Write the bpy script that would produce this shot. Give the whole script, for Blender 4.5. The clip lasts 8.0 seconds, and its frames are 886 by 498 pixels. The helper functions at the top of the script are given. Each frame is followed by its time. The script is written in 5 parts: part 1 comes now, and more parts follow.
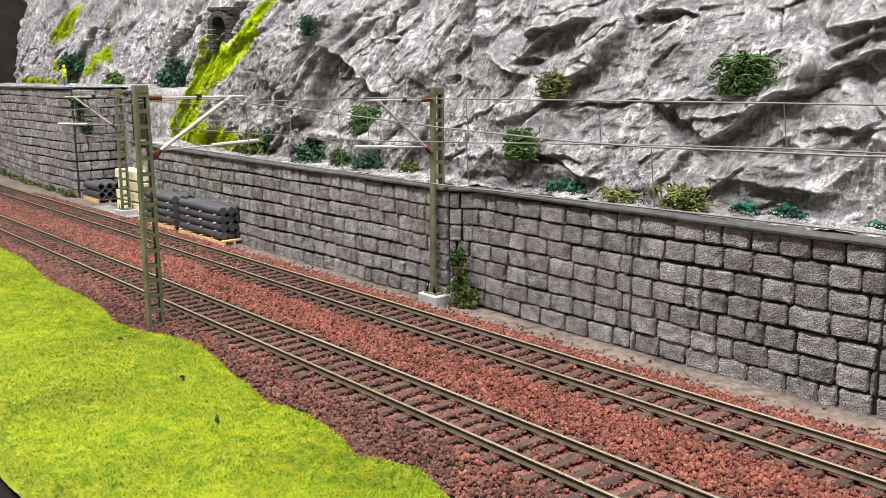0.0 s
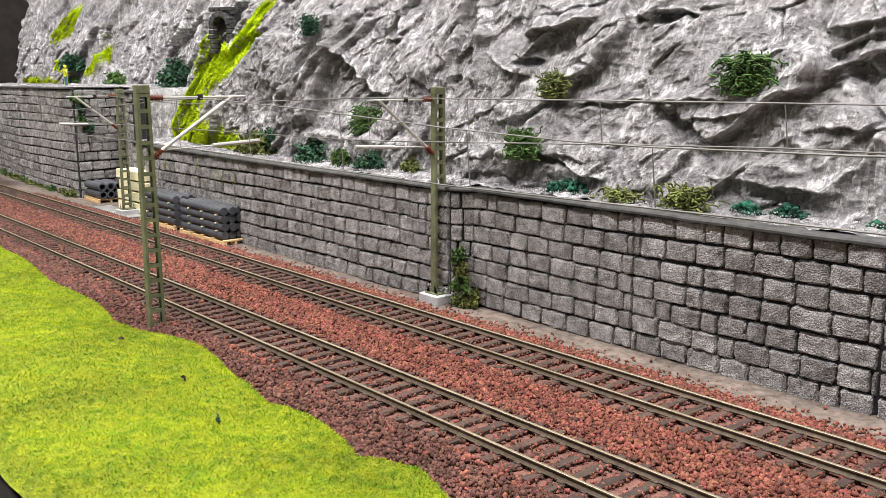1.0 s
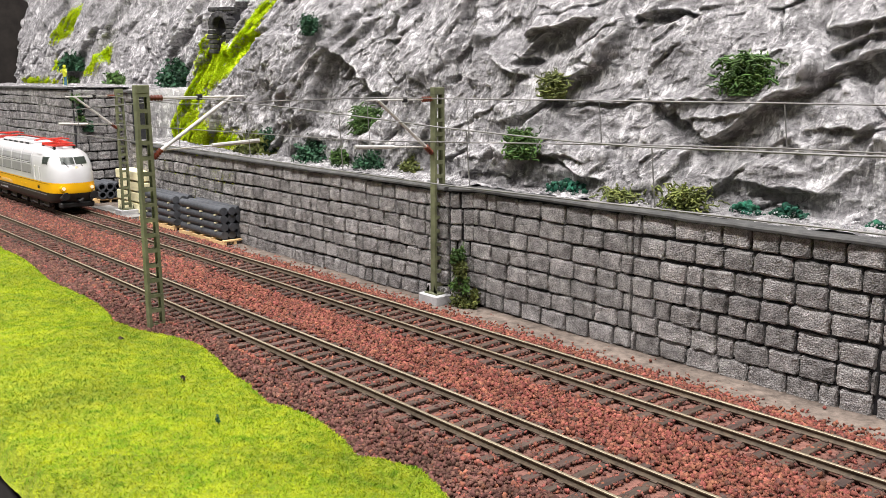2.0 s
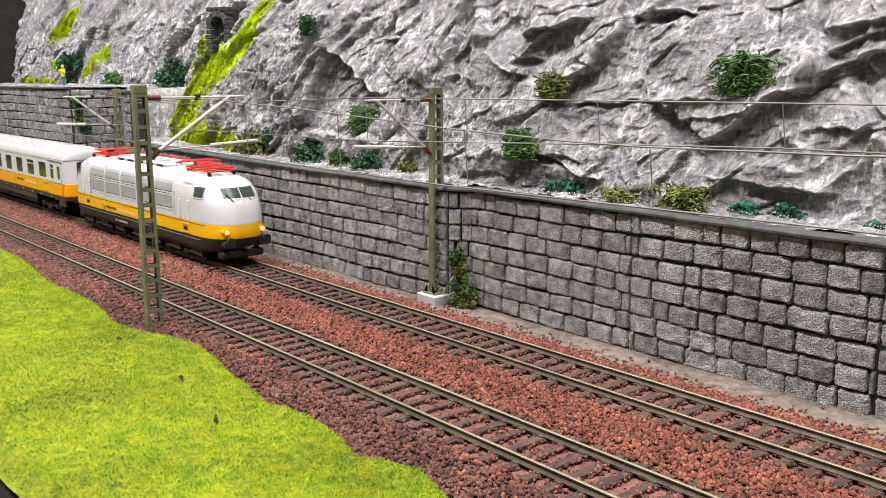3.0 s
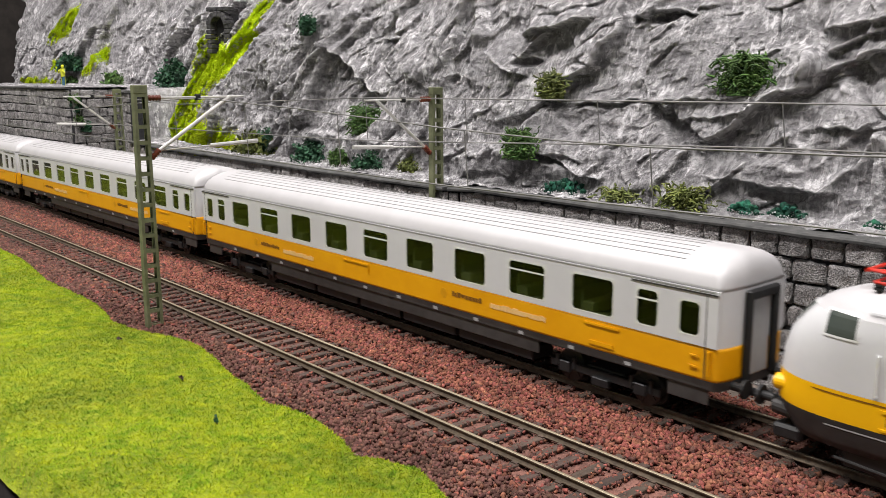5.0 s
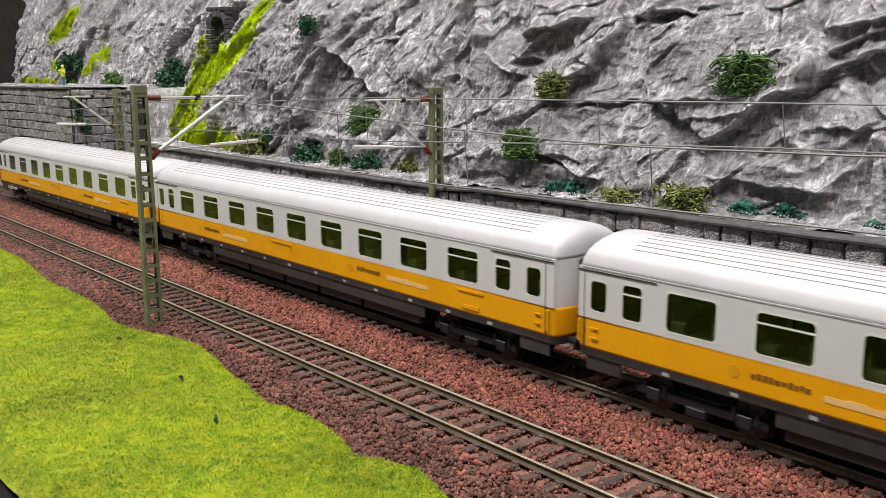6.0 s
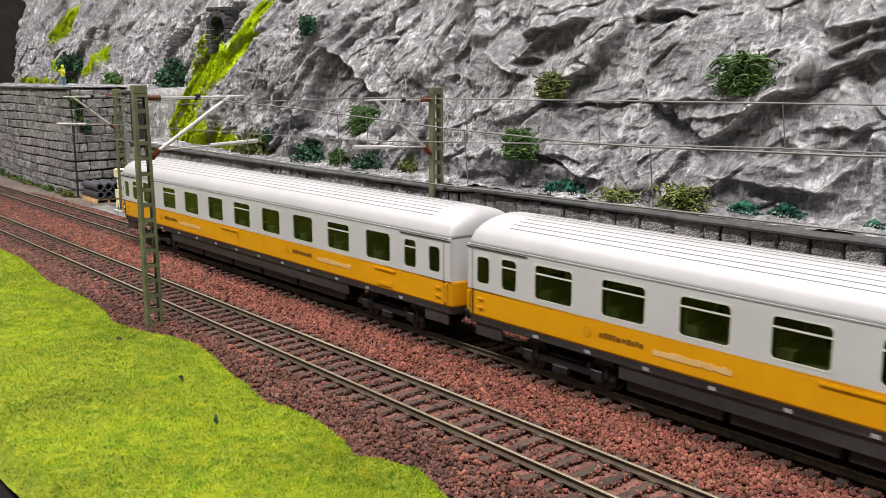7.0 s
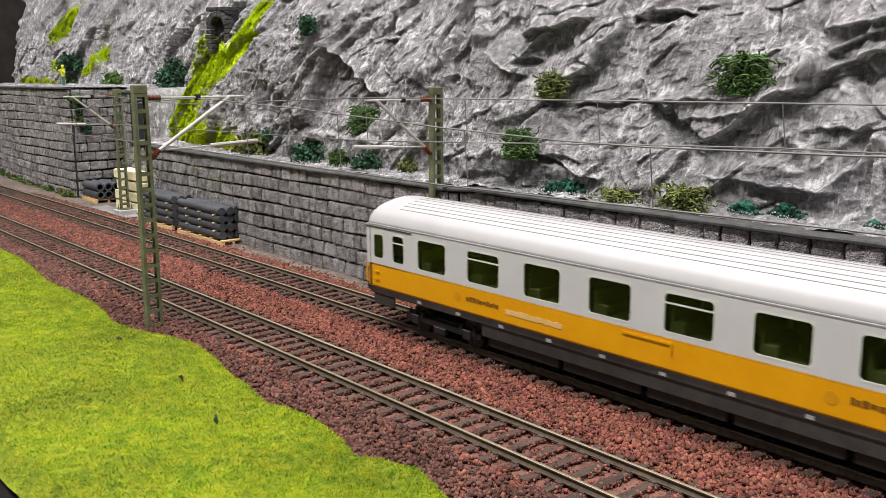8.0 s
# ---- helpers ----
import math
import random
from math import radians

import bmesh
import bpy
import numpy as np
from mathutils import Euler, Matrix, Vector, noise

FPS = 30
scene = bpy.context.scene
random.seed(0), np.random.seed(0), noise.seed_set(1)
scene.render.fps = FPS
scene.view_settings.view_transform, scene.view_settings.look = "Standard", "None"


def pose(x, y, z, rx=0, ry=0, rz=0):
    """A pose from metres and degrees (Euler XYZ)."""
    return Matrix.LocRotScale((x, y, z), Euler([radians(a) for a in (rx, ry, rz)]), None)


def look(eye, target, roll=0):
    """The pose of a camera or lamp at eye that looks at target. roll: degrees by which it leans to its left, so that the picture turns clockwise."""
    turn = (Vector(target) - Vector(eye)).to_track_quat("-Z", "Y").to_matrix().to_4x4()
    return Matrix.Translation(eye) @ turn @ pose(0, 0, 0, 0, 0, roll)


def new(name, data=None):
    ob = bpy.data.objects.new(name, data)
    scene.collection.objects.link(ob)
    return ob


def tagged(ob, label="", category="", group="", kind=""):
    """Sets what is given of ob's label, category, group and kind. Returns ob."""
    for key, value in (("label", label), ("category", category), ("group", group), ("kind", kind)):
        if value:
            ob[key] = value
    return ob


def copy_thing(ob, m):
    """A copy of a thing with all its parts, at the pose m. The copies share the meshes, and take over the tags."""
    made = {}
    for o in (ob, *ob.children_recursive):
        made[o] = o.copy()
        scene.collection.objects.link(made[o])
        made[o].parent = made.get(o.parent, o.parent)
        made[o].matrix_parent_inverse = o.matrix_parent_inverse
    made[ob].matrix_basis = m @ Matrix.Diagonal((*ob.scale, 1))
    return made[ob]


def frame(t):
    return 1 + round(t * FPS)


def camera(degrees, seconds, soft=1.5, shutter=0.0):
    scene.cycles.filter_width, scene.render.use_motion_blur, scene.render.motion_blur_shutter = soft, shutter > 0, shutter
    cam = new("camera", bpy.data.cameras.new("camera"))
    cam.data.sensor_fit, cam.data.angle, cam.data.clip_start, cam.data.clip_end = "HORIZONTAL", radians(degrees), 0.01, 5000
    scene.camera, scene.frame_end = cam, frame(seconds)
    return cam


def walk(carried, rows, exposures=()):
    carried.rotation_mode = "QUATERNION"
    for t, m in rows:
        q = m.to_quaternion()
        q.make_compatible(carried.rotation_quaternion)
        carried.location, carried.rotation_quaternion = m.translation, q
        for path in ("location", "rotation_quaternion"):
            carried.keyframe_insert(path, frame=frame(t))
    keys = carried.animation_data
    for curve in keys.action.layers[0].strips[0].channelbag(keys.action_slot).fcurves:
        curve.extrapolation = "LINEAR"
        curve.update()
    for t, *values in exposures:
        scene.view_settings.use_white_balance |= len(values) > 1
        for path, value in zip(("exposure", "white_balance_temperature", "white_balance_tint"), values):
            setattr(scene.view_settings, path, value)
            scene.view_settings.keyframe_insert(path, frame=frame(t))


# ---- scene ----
K = -0.884e-5      # gentle bend of both tracks, per millimetre
NEAR = -54.7       # centre line of the front track
V = 251.7          # train speed, mm per second
MM = 0.001

# ---- camera ----
EYE = Vector((0.0, -0.217, 0.0944))
YAW, PITCH, ROLL = 0.8678, 0.1887, -0.26


def aim(turn):
    a = YAW + turn
    way = Vector((-math.sin(a) * math.cos(PITCH), math.cos(a) * math.cos(PITCH), -math.sin(PITCH)))
    return look(EYE, EYE + way, ROLL)


cam = camera(52.6, 8.0, soft=0.6, shutter=0.12)
walk(cam, [(0.0, aim(0.00125)), (0.5, aim(0.0021)), (1.0, aim(0.0024)), (1.7, aim(0.0024)), (2.2, aim(0.0012)),
           (2.8, aim(0.0)), (5.0, aim(0.0)), (8.0, aim(0.0))],
     exposures=[(0.0, 0.0), (3.9, 0.0), (4.5, -0.40), (8.0, -0.40)])

# ---- light ----
world = bpy.data.worlds.new("room_air")
scene.world = world
world.use_nodes = True
world.node_tree.nodes["Background"].inputs[0].default_value = (0.9, 0.95, 1.0, 1)
world.node_tree.nodes["Background"].inputs[1].default_value = 0.02


def ceiling_strip(x, y, power, sx, sy):
    data = bpy.data.lights.new("strip_light", "AREA")
    data.shape, data.size, data.size_y, data.energy, data.color = "RECTANGLE", sx, sy, power, (1.0, 0.962, 0.94)
    ob = new("strip_light", data)
    ob.matrix_world = pose(x, y, 1.285)


ceiling_strip(-0.47, -0.62, 54, 1.9, 0.16)
ceiling_strip(-0.15, 0.04, 33, 1.6, 0.16)

# ---- materials ----


def mat(name, c1, c2, scale=400, rough=0.7, metal=0.0, bump=0.0, bscale=None, vary="", amount=0.5, spec=0.4, coord="world", big=0.25, stretch=None):
    m = bpy.data.materials.new(name)
    m.use_nodes = True
    t = m.node_tree
    n, l = t.nodes, t.links
    b = n["Principled BSDF"]
    b.inputs["Roughness"].default_value = rough
    b.inputs["Metallic"].default_value = metal
    b.inputs["Specular IOR Level"].default_value = spec
    if coord == "world":
        src = n.new("ShaderNodeNewGeometry").outputs["Position"]
    else:
        src = n.new("ShaderNodeTexCoord").outputs["Object"]
    if stretch:
        mp = n.new("ShaderNodeMapping")
        mp.inputs["Scale"].default_value = stretch
        l.new(src, mp.inputs[0])
        src = mp.outputs[0]
    fine = n.new("ShaderNodeTexNoise")
    fine.inputs["Scale"].default_value = scale
    fine.inputs["Detail"].default_value = 6
    fine.inputs["Roughness"].default_value = 0.65
    l.new(src, fine.inputs["Vector"])
    ramp = n.new("ShaderNodeValToRGB")
    ramp.color_ramp.elements[0].position, ramp.color_ramp.elements[1].position = 0.32, 0.68
    ramp.color_ramp.elements[0].color, ramp.color_ramp.elements[1].color = (*c1, 1), (*c2, 1)
    l.new(fine.outputs[0], ramp.inputs[0])
    out = ramp.outputs[0]
    coarse = n.new("ShaderNodeTexNoise")
    coarse.inputs["Scale"].default_value = scale * 0.12
    coarse.inputs["Detail"].default_value = 3
    l.new(src, coarse.inputs["Vector"])
    rng = n.new("ShaderNodeMapRange")
    rng.inputs[1].default_value, rng.inputs[2].default_value = 0.3, 0.7
    rng.inputs[3].default_value, rng.inputs[4].default_value = 1 - big, 1 + big
    l.new(coarse.outputs[0], rng.inputs[0])
    hs = n.new("ShaderNodeHueSaturation")
    l.new(out, hs.inputs["Color"])
    if vary:
        if vary == "island":
            r = n.new("ShaderNodeNewGeometry").outputs["Random Per Island"]
        else:
            r = n.new("ShaderNodeObjectInfo").outputs["Random"]
        r2 = n.new("ShaderNodeMapRange")
        r2.inputs[3].default_value, r2.inputs[4].default_value = 1 - amount, 1 + amount
        l.new(r, r2.inputs[0])
        mul = n.new("ShaderNodeMath")
        mul.operation = "MULTIPLY"
        l.new(r2.outputs[0], mul.inputs[0])
        l.new(rng.outputs[0], mul.inputs[1])
        l.new(mul.outputs[0], hs.inputs["Value"])
        wr = n.new("ShaderNodeTexWhiteNoise")
        wr.noise_dimensions = "1D"
        l.new(r, wr.inputs["W"])
        r3 = n.new("ShaderNodeMapRange")
        r3.inputs[3].default_value, r3.inputs[4].default_value = 0.485, 0.515
        l.new(wr.outputs[0], r3.inputs[0])
        l.new(r3.outputs[0], hs.inputs["Hue"])
    else:
        l.new(rng.outputs[0], hs.inputs["Value"])
    l.new(hs.outputs[0], b.inputs["Base Color"])
    if bump:
        bn = n.new("ShaderNodeTexNoise")
        bn.inputs["Scale"].default_value = bscale or scale * 2
        bn.inputs["Detail"].default_value = 5
        l.new(src, bn.inputs["Vector"])
        bp = n.new("ShaderNodeBump")
        bp.inputs["Strength"].default_value = 0.9
        bp.inputs["Distance"].default_value = bump * MM
        l.new(bn.outputs[0], bp.inputs["Height"])
        l.new(bp.outputs[0], b.inputs["Normal"])
    return m


def rock_material():
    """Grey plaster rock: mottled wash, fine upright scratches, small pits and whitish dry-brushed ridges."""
    m = mat("rock", (0.15, 0.144, 0.152), (0.48, 0.465, 0.478), 330, 0.92, 0, 2.2, 260, big=0.3, spec=0.12)
    for nd in m.node_tree.nodes:
        if nd.bl_idname == "ShaderNodeTexNoise":
            nd.inputs["Detail"].default_value, nd.inputs["Roughness"].default_value = 9, 0.7
    t = m.node_tree
    n, l = t.nodes, t.links
    b = n["Principled BSDF"]
    geo = n.new("ShaderNodeNewGeometry")

    def grain(scale, stretch, detail, rough, low, high):
        mp = n.new("ShaderNodeMapping")
        mp.inputs["Scale"].default_value = stretch
        l.new(geo.outputs["Position"], mp.inputs[0])
        tex = n.new("ShaderNodeTexNoise")
        tex.inputs["Scale"].default_value, tex.inputs["Detail"].default_value, tex.inputs["Roughness"].default_value = scale, detail, rough
        l.new(mp.outputs[0], tex.inputs["Vector"])
        r = n.new("ShaderNodeMapRange")
        r.inputs[1].default_value, r.inputs[2].default_value = low, high
        l.new(tex.outputs[0], r.inputs[0])
        return r.outputs[0]

    def math_node(op, a, c):
        x = n.new("ShaderNodeMath")
        x.operation = op
        for i, v in enumerate((a, c)):
            if isinstance(v, float):
                x.inputs[i].default_value = v
            else:
                l.new(v, x.inputs[i])
        return x.outputs[0]

    def blend(fac, colour):
        mix = n.new("ShaderNodeMixRGB")
        mix.inputs[2].default_value = (*colour, 1)
        l.new(fac, mix.inputs[0])
        l.new(b.inputs["Base Color"].links[0].from_socket, mix.inputs[1])
        l.new(mix.outputs[0], b.inputs["Base Color"])

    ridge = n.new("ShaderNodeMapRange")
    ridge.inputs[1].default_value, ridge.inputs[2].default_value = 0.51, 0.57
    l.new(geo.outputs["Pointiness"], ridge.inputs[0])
    patch = grain(24, (1, 1, 1), 8, 0.65, 0.38, 0.52)
    scratch = grain(300, (1.0, 0.6, 0.25), 8, 0.72, 0.50, 0.60)
    dots = grain(900, (1, 1, 1), 3, 0.6, 0.36, 0.26)
    dark = grain(75, (1, 1, 0.6), 8, 0.7, 0.52, 0.64)
    blend(math_node("MULTIPLY", dark, 0.6), (0.12, 0.116, 0.123))
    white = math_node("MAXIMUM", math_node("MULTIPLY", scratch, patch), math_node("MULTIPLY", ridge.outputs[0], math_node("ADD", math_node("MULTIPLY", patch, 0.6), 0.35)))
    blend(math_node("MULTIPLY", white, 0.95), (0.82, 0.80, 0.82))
    blend(math_node("MULTIPLY", dots, 0.7), (0.04, 0.04, 0.042))
    # chiselled facets
    wob = n.new("ShaderNodeTexNoise")
    wob.inputs["Scale"].default_value, wob.inputs["Detail"].default_value = 60, 3
    l.new(geo.outputs["Position"], wob.inputs["Vector"])
    off = n.new("ShaderNodeVectorMath")
    off.operation = "MULTIPLY_ADD"
    off.inputs[1].default_value = (0.02, 0.02, 0.02)
    l.new(wob.outputs["Color"], off.inputs[0])
    l.new(geo.outputs["Position"], off.inputs[2])
    squash = n.new("ShaderNodeMapping")
    squash.inputs["Rotation"].default_value = (0, -0.5, 0)
    squash.inputs["Scale"].default_value = (0.55, 1, 1.3)
    l.new(off.outputs[0], squash.inputs[0])
    cell = n.new("ShaderNodeTexVoronoi")
    cell.inputs["Scale"].default_value = 130
    l.new(squash.outputs[0], cell.inputs["Vector"])
    chisel = n.new("ShaderNodeBump")
    chisel.inputs["Strength"].default_value, chisel.inputs["Distance"].default_value = 0.7, 4.0 * MM
    l.new(cell.outputs["Distance"], chisel.inputs["Height"])
    l.new(b.inputs["Normal"].links[0].from_socket, chisel.inputs["Normal"])
    l.new(chisel.outputs[0], b.inputs["Normal"])
    grit = n.new("ShaderNodeTexNoise")
    grit.inputs["Scale"].default_value, grit.inputs["Detail"].default_value, grit.inputs["Roughness"].default_value = 1100, 5, 0.65
    l.new(geo.outputs["Position"], grit.inputs["Vector"])
    bump = n.new("ShaderNodeBump")
    bump.inputs["Strength"].default_value, bump.inputs["Distance"].default_value = 1.0, 2.4 * MM
    l.new(grit.outputs[0], bump.inputs["Height"])
    l.new(b.inputs["Normal"].links[0].from_socket, bump.inputs["Normal"])
    l.new(bump.outputs[0], b.inputs["Normal"])
    return m


def glass_material(name, colour, rough=0.05):
    m = bpy.data.materials.new(name)
    m.use_nodes = True
    b = m.node_tree.nodes["Principled BSDF"]
    b.inputs["Base Color"].default_value = (*colour, 1)
    b.inputs["Roughness"].default_value = rough
    b.inputs["Transmission Weight"].default_value = 1.0
    b.inputs["IOR"].default_value = 1.3
    return m


def lamp_material(name, colour, strength):
    m = bpy.data.materials.new(name)
    m.use_nodes = True
    b = m.node_tree.nodes["Principled BSDF"]
    b.inputs["Base Color"].default_value = (*colour, 1)
    b.inputs["Emission Color"].default_value = (*colour, 1)
    b.inputs["Emission Strength"].default_value = strength
    return m


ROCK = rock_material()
SOIL = mat("soil", (0.055, 0.043, 0.035), (0.175, 0.14, 0.118), 260, 0.95, 0, 0.4, 900)
BALLAST_BED = mat("ballast_bed", (0.07, 0.032, 0.025), (0.19, 0.085, 0.065), 600, 0.95, 0, 0.5, 1200)
BALLAST = mat("ballast_stone", (0.085, 0.029, 0.020), (0.24, 0.085, 0.060), 900, 0.9, 0, 0.15, 2500, vary="island", amount=0.42, spec=0.2)
BALLAST_BROWN = mat("ballast_brown", (0.048, 0.023, 0.018), (0.135, 0.064, 0.050), 900, 0.9, 0, 0.15, 2500, vary="island", amount=0.42, spec=0.2)
SLEEPER = mat("sleeper_brown", (0.028, 0.018, 0.014), (0.078, 0.050, 0.038), 500, 0.75, 0, 0.1, 2500, vary="object", amount=0.2, stretch=(1, 0.15, 1))
RAIL_SIDE = mat("rail_brown", (0.055, 0.04, 0.028), (0.12, 0.09, 0.06), 700, 0.6, 0.3)
RAIL_HEAD = mat("rail_steel", (0.20, 0.165, 0.115), (0.38, 0.33, 0.24), 60, 0.5, 0.6, stretch=(0.1, 1, 1))
BLOCK = mat("wall_block", (0.095, 0.090, 0.090), (0.58, 0.555, 0.55), 2100, 0.92, 0, 3.0, 1900, vary="object", amount=0.25, big=0.4, spec=0.15)
JOINT = mat("wall_joint", (0.012, 0.012, 0.014), (0.03, 0.03, 0.033), 500, 0.95)
DARK_STONE = mat("dark_stone", (0.018, 0.018, 0.02), (0.075, 0.073, 0.075), 500, 0.9, 0, 0.4, 900, vary="object", amount=0.3)
MARK_FAINT = mat("marking_faint", (0.56, 0.25, 0.004), (0.62, 0.29, 0.006), 300, 0.4, coord="object", big=0.05)
COPING = mat("coping", (0.030, 0.030, 0.031), (0.085, 0.084, 0.082), 200, 0.85, 0, 0.2, 1200)
GRASS = mat("grass_fibre", (0.085, 0.185, 0.004), (0.31, 0.345, 0.009), 150, 0.8, vary="island", amount=0.2, spec=0.15, big=0.3)
GRASS_BED = mat("grass_mat", (0.11, 0.16, 0.004), (0.24, 0.27, 0.01), 300, 0.9, 0, 0.8, 900)
MOSS = mat("moss_flock", (0.40, 0.52, 0.01), (0.60, 0.70, 0.03), 200, 0.9, vary="island", amount=0.3, spec=0.1)
LEAF_DARK = mat("leaf_dark_green", (0.008, 0.035, 0.018), (0.03, 0.10, 0.045), 500, 0.8, vary="island", amount=0.5)
LEAF_MID = mat("leaf_mid_green", (0.02, 0.055, 0.012), (0.08, 0.15, 0.03), 500, 0.8, vary="island", amount=0.5)
LEAF_OLIVE = mat("leaf_olive", (0.045, 0.058, 0.012), (0.155, 0.18, 0.042), 500, 0.8, vary="island", amount=0.5)
LEAF_TEAL = mat("leaf_blue_green", (0.002, 0.026, 0.016), (0.007, 0.085, 0.048), 500, 0.8, vary="island", amount=0.5)
MAST_GREEN = mat("mast_green", (0.085, 0.095, 0.05), (0.16, 0.17, 0.095), 250, 0.6, 0, vary="")
RIB = mat("roof_rib_grey", (0.30, 0.295, 0.30), (0.34, 0.335, 0.34), 60, 0.5, coord="object", big=0.03)
INSULATOR = mat("insulator_brown", (0.10, 0.022, 0.012), (0.17, 0.045, 0.025), 400, 0.35)
WIRE = mat("wire_grey", (0.13, 0.128, 0.125), (0.22, 0.215, 0.21), 200, 0.6, 0.2)
TUBE = mat("tube_silver", (0.45, 0.44, 0.42), (0.62, 0.61, 0.59), 200, 0.4, 0.3)
CONCRETE = mat("concrete", (0.30, 0.30, 0.31), (0.44, 0.44, 0.45), 300, 0.85, 0, 0.1, 1500)
SLAB = mat("weathered_slab", (0.15, 0.145, 0.14), (0.25, 0.245, 0.235), 200, 0.9, 0, 0.2, 900)
PIPE = mat("pipe_grey", (0.035, 0.038, 0.045), (0.075, 0.08, 0.09), 400, 0.55, 0, 0.05, 1500)
PALLET = mat("pallet_wood", (0.48, 0.31, 0.14), (0.66, 0.46, 0.24), 500, 0.8, stretch=(0.2, 1, 1))
TIMBER = mat("timber_pale", (0.72, 0.66, 0.40), (0.86, 0.81, 0.56), 400, 0.8, stretch=(0.2, 1, 1))
PLASTIC_WHITE = mat("white_paint", (0.52, 0.52, 0.535), (0.57, 0.57, 0.585), 60, 0.35, coord="object", big=0.03)
# darker than the flanks' white, to offset the light falling from above
ROOF_WHITE_DIMMED = mat("roof_white_dimmed", (0.395, 0.385, 0.395), (0.44, 0.43, 0.44), 60, 0.42, coord="object", big=0.03)
ORANGE = mat("yellow_orange_paint", (0.66, 0.29, 0.002), (0.74, 0.35, 0.004), 60, 0.35, coord="object", big=0.04)
LOCO_YELLOW = mat("warm_yellow_paint", (0.72, 0.37, 0.002), (0.80, 0.43, 0.004), 60, 0.35, coord="object", big=0.04)
LOCO_FRAME = mat("loco_underframe_grey", (0.014, 0.013, 0.013), (0.028, 0.026, 0.026), 200, 0.5, coord="object")
GRILLE = mat("grille_grey", (0.28, 0.28, 0.29), (0.36, 0.36, 0.365), 80, 0.5, coord="object", big=0.05)
SKIRT = mat("dark_grey_paint", (0.024, 0.022, 0.022), (0.044, 0.041, 0.040), 200, 0.5, coord="object")
BLACK = mat("black_plastic", (0.006, 0.006, 0.007), (0.016, 0.016, 0.017), 300, 0.55, coord="object")
WHEEL = mat("wheel_metal", (0.03, 0.029, 0.028), (0.07, 0.067, 0.064), 300, 0.4, 0.8, coord="object")
RED = mat("pantograph_red", (0.42, 0.018, 0.010), (0.58, 0.035, 0.018), 200, 0.45, coord="object", big=0.05)
FRAME_METAL = mat("window_frame_metal", (0.74, 0.74, 0.74), (0.84, 0.84, 0.84), 200, 0.25, 0.3, coord="object", big=0.03)
PANE = glass_material("window_glass_green", (0.27, 0.30, 0.17))
CAB_GLASS = mat("cab_glass_dark", (0.035, 0.045, 0.04), (0.06, 0.07, 0.06), 60, 0.3, spec=0.4, coord="object", big=0.05)
MARK_DARK = mat("marking_brown", (0.15, 0.06, 0.006), (0.22, 0.095, 0.01), 300, 0.5, coord="object", big=0.05)
MARK_PALE = mat("marking_pale", (0.68, 0.42, 0.15), (0.74, 0.50, 0.22), 300, 0.5, coord="object", big=0.05)
SEAT = mat("seat_olive", (0.08, 0.09, 0.05), (0.12, 0.13, 0.075), 300, 0.9, coord="object")
LENS = lamp_material("headlamp_lens", (1.0, 0.80, 0.55), 0.2)
ROOM = mat("room_wall", (0.20, 0.195, 0.19), (0.25, 0.245, 0.24), 8, 0.9, big=0.05)
DARK_BROWN = mat("near_black_brown", (0.012, 0.010, 0.009), (0.03, 0.025, 0.022), 40, 0.95)
CARPET = mat("room_floor", (0.10, 0.095, 0.09), (0.15, 0.14, 0.13), 60, 0.9)
VEST = mat("figure_yellow", (0.62, 0.66, 0.03), (0.72, 0.75, 0.05), 300, 0.7)
TROUSER = mat("figure_blue", (0.03, 0.10, 0.16), (0.05, 0.14, 0.21), 300, 0.7)

# ---- mesh helpers (millimetres) ----


def link(name, mesh, materials, parent=None, label=""):
    for m in materials if isinstance(materials, (list, tuple)) else [materials]:
        mesh.materials.append(m)
    ob = new(name, mesh)
    if parent:
        ob.parent = parent
    if label:
        ob["label"] = label
    return ob


def part(name, bm, material, parent=None, label="", smooth=False):
    """One bmesh in millimetres as one mesh object."""
    bmesh.ops.scale(bm, vec=(MM, MM, MM), verts=bm.verts)
    bmesh.ops.recalc_face_normals(bm, faces=bm.faces)
    mesh = bpy.data.meshes.new(name)
    bm.to_mesh(mesh)
    bm.free()
    if smooth:
        mesh.shade_smooth()
    return link(name, mesh, material, parent, label)


def quick(name, verts, faces, materials, parent=None, label="", smooth=False):
    """Large meshes from arrays: verts (n, 3) in mm, faces (m, k)."""
    verts, faces = np.asarray(verts, dtype=np.float32) * MM, np.asarray(faces, dtype=np.int32)
    mesh = bpy.data.meshes.new(name)
    k = faces.shape[1]
    mesh.vertices.add(len(verts))
    mesh.vertices.foreach_set("co", verts.ravel())
    mesh.loops.add(faces.size)
    mesh.loops.foreach_set("vertex_index", faces.ravel())
    mesh.polygons.add(len(faces))
    mesh.polygons.foreach_set("loop_start", np.arange(0, faces.size, k, dtype=np.int32))
    mesh.update(calc_edges=True)
    mesh.validate()
    if smooth:
        mesh.shade_smooth()
    return link(name, mesh, materials, parent, label)


def thing(name, x, y, z, rz=0.0, label="", category="", group="", kind=""):
    ob = new(name)
    ob.empty_display_size = 0.005
    ob.matrix_world = pose(x * MM, y * MM, z * MM, 0, 0, rz)
    return tagged(ob, label, category, group, kind)


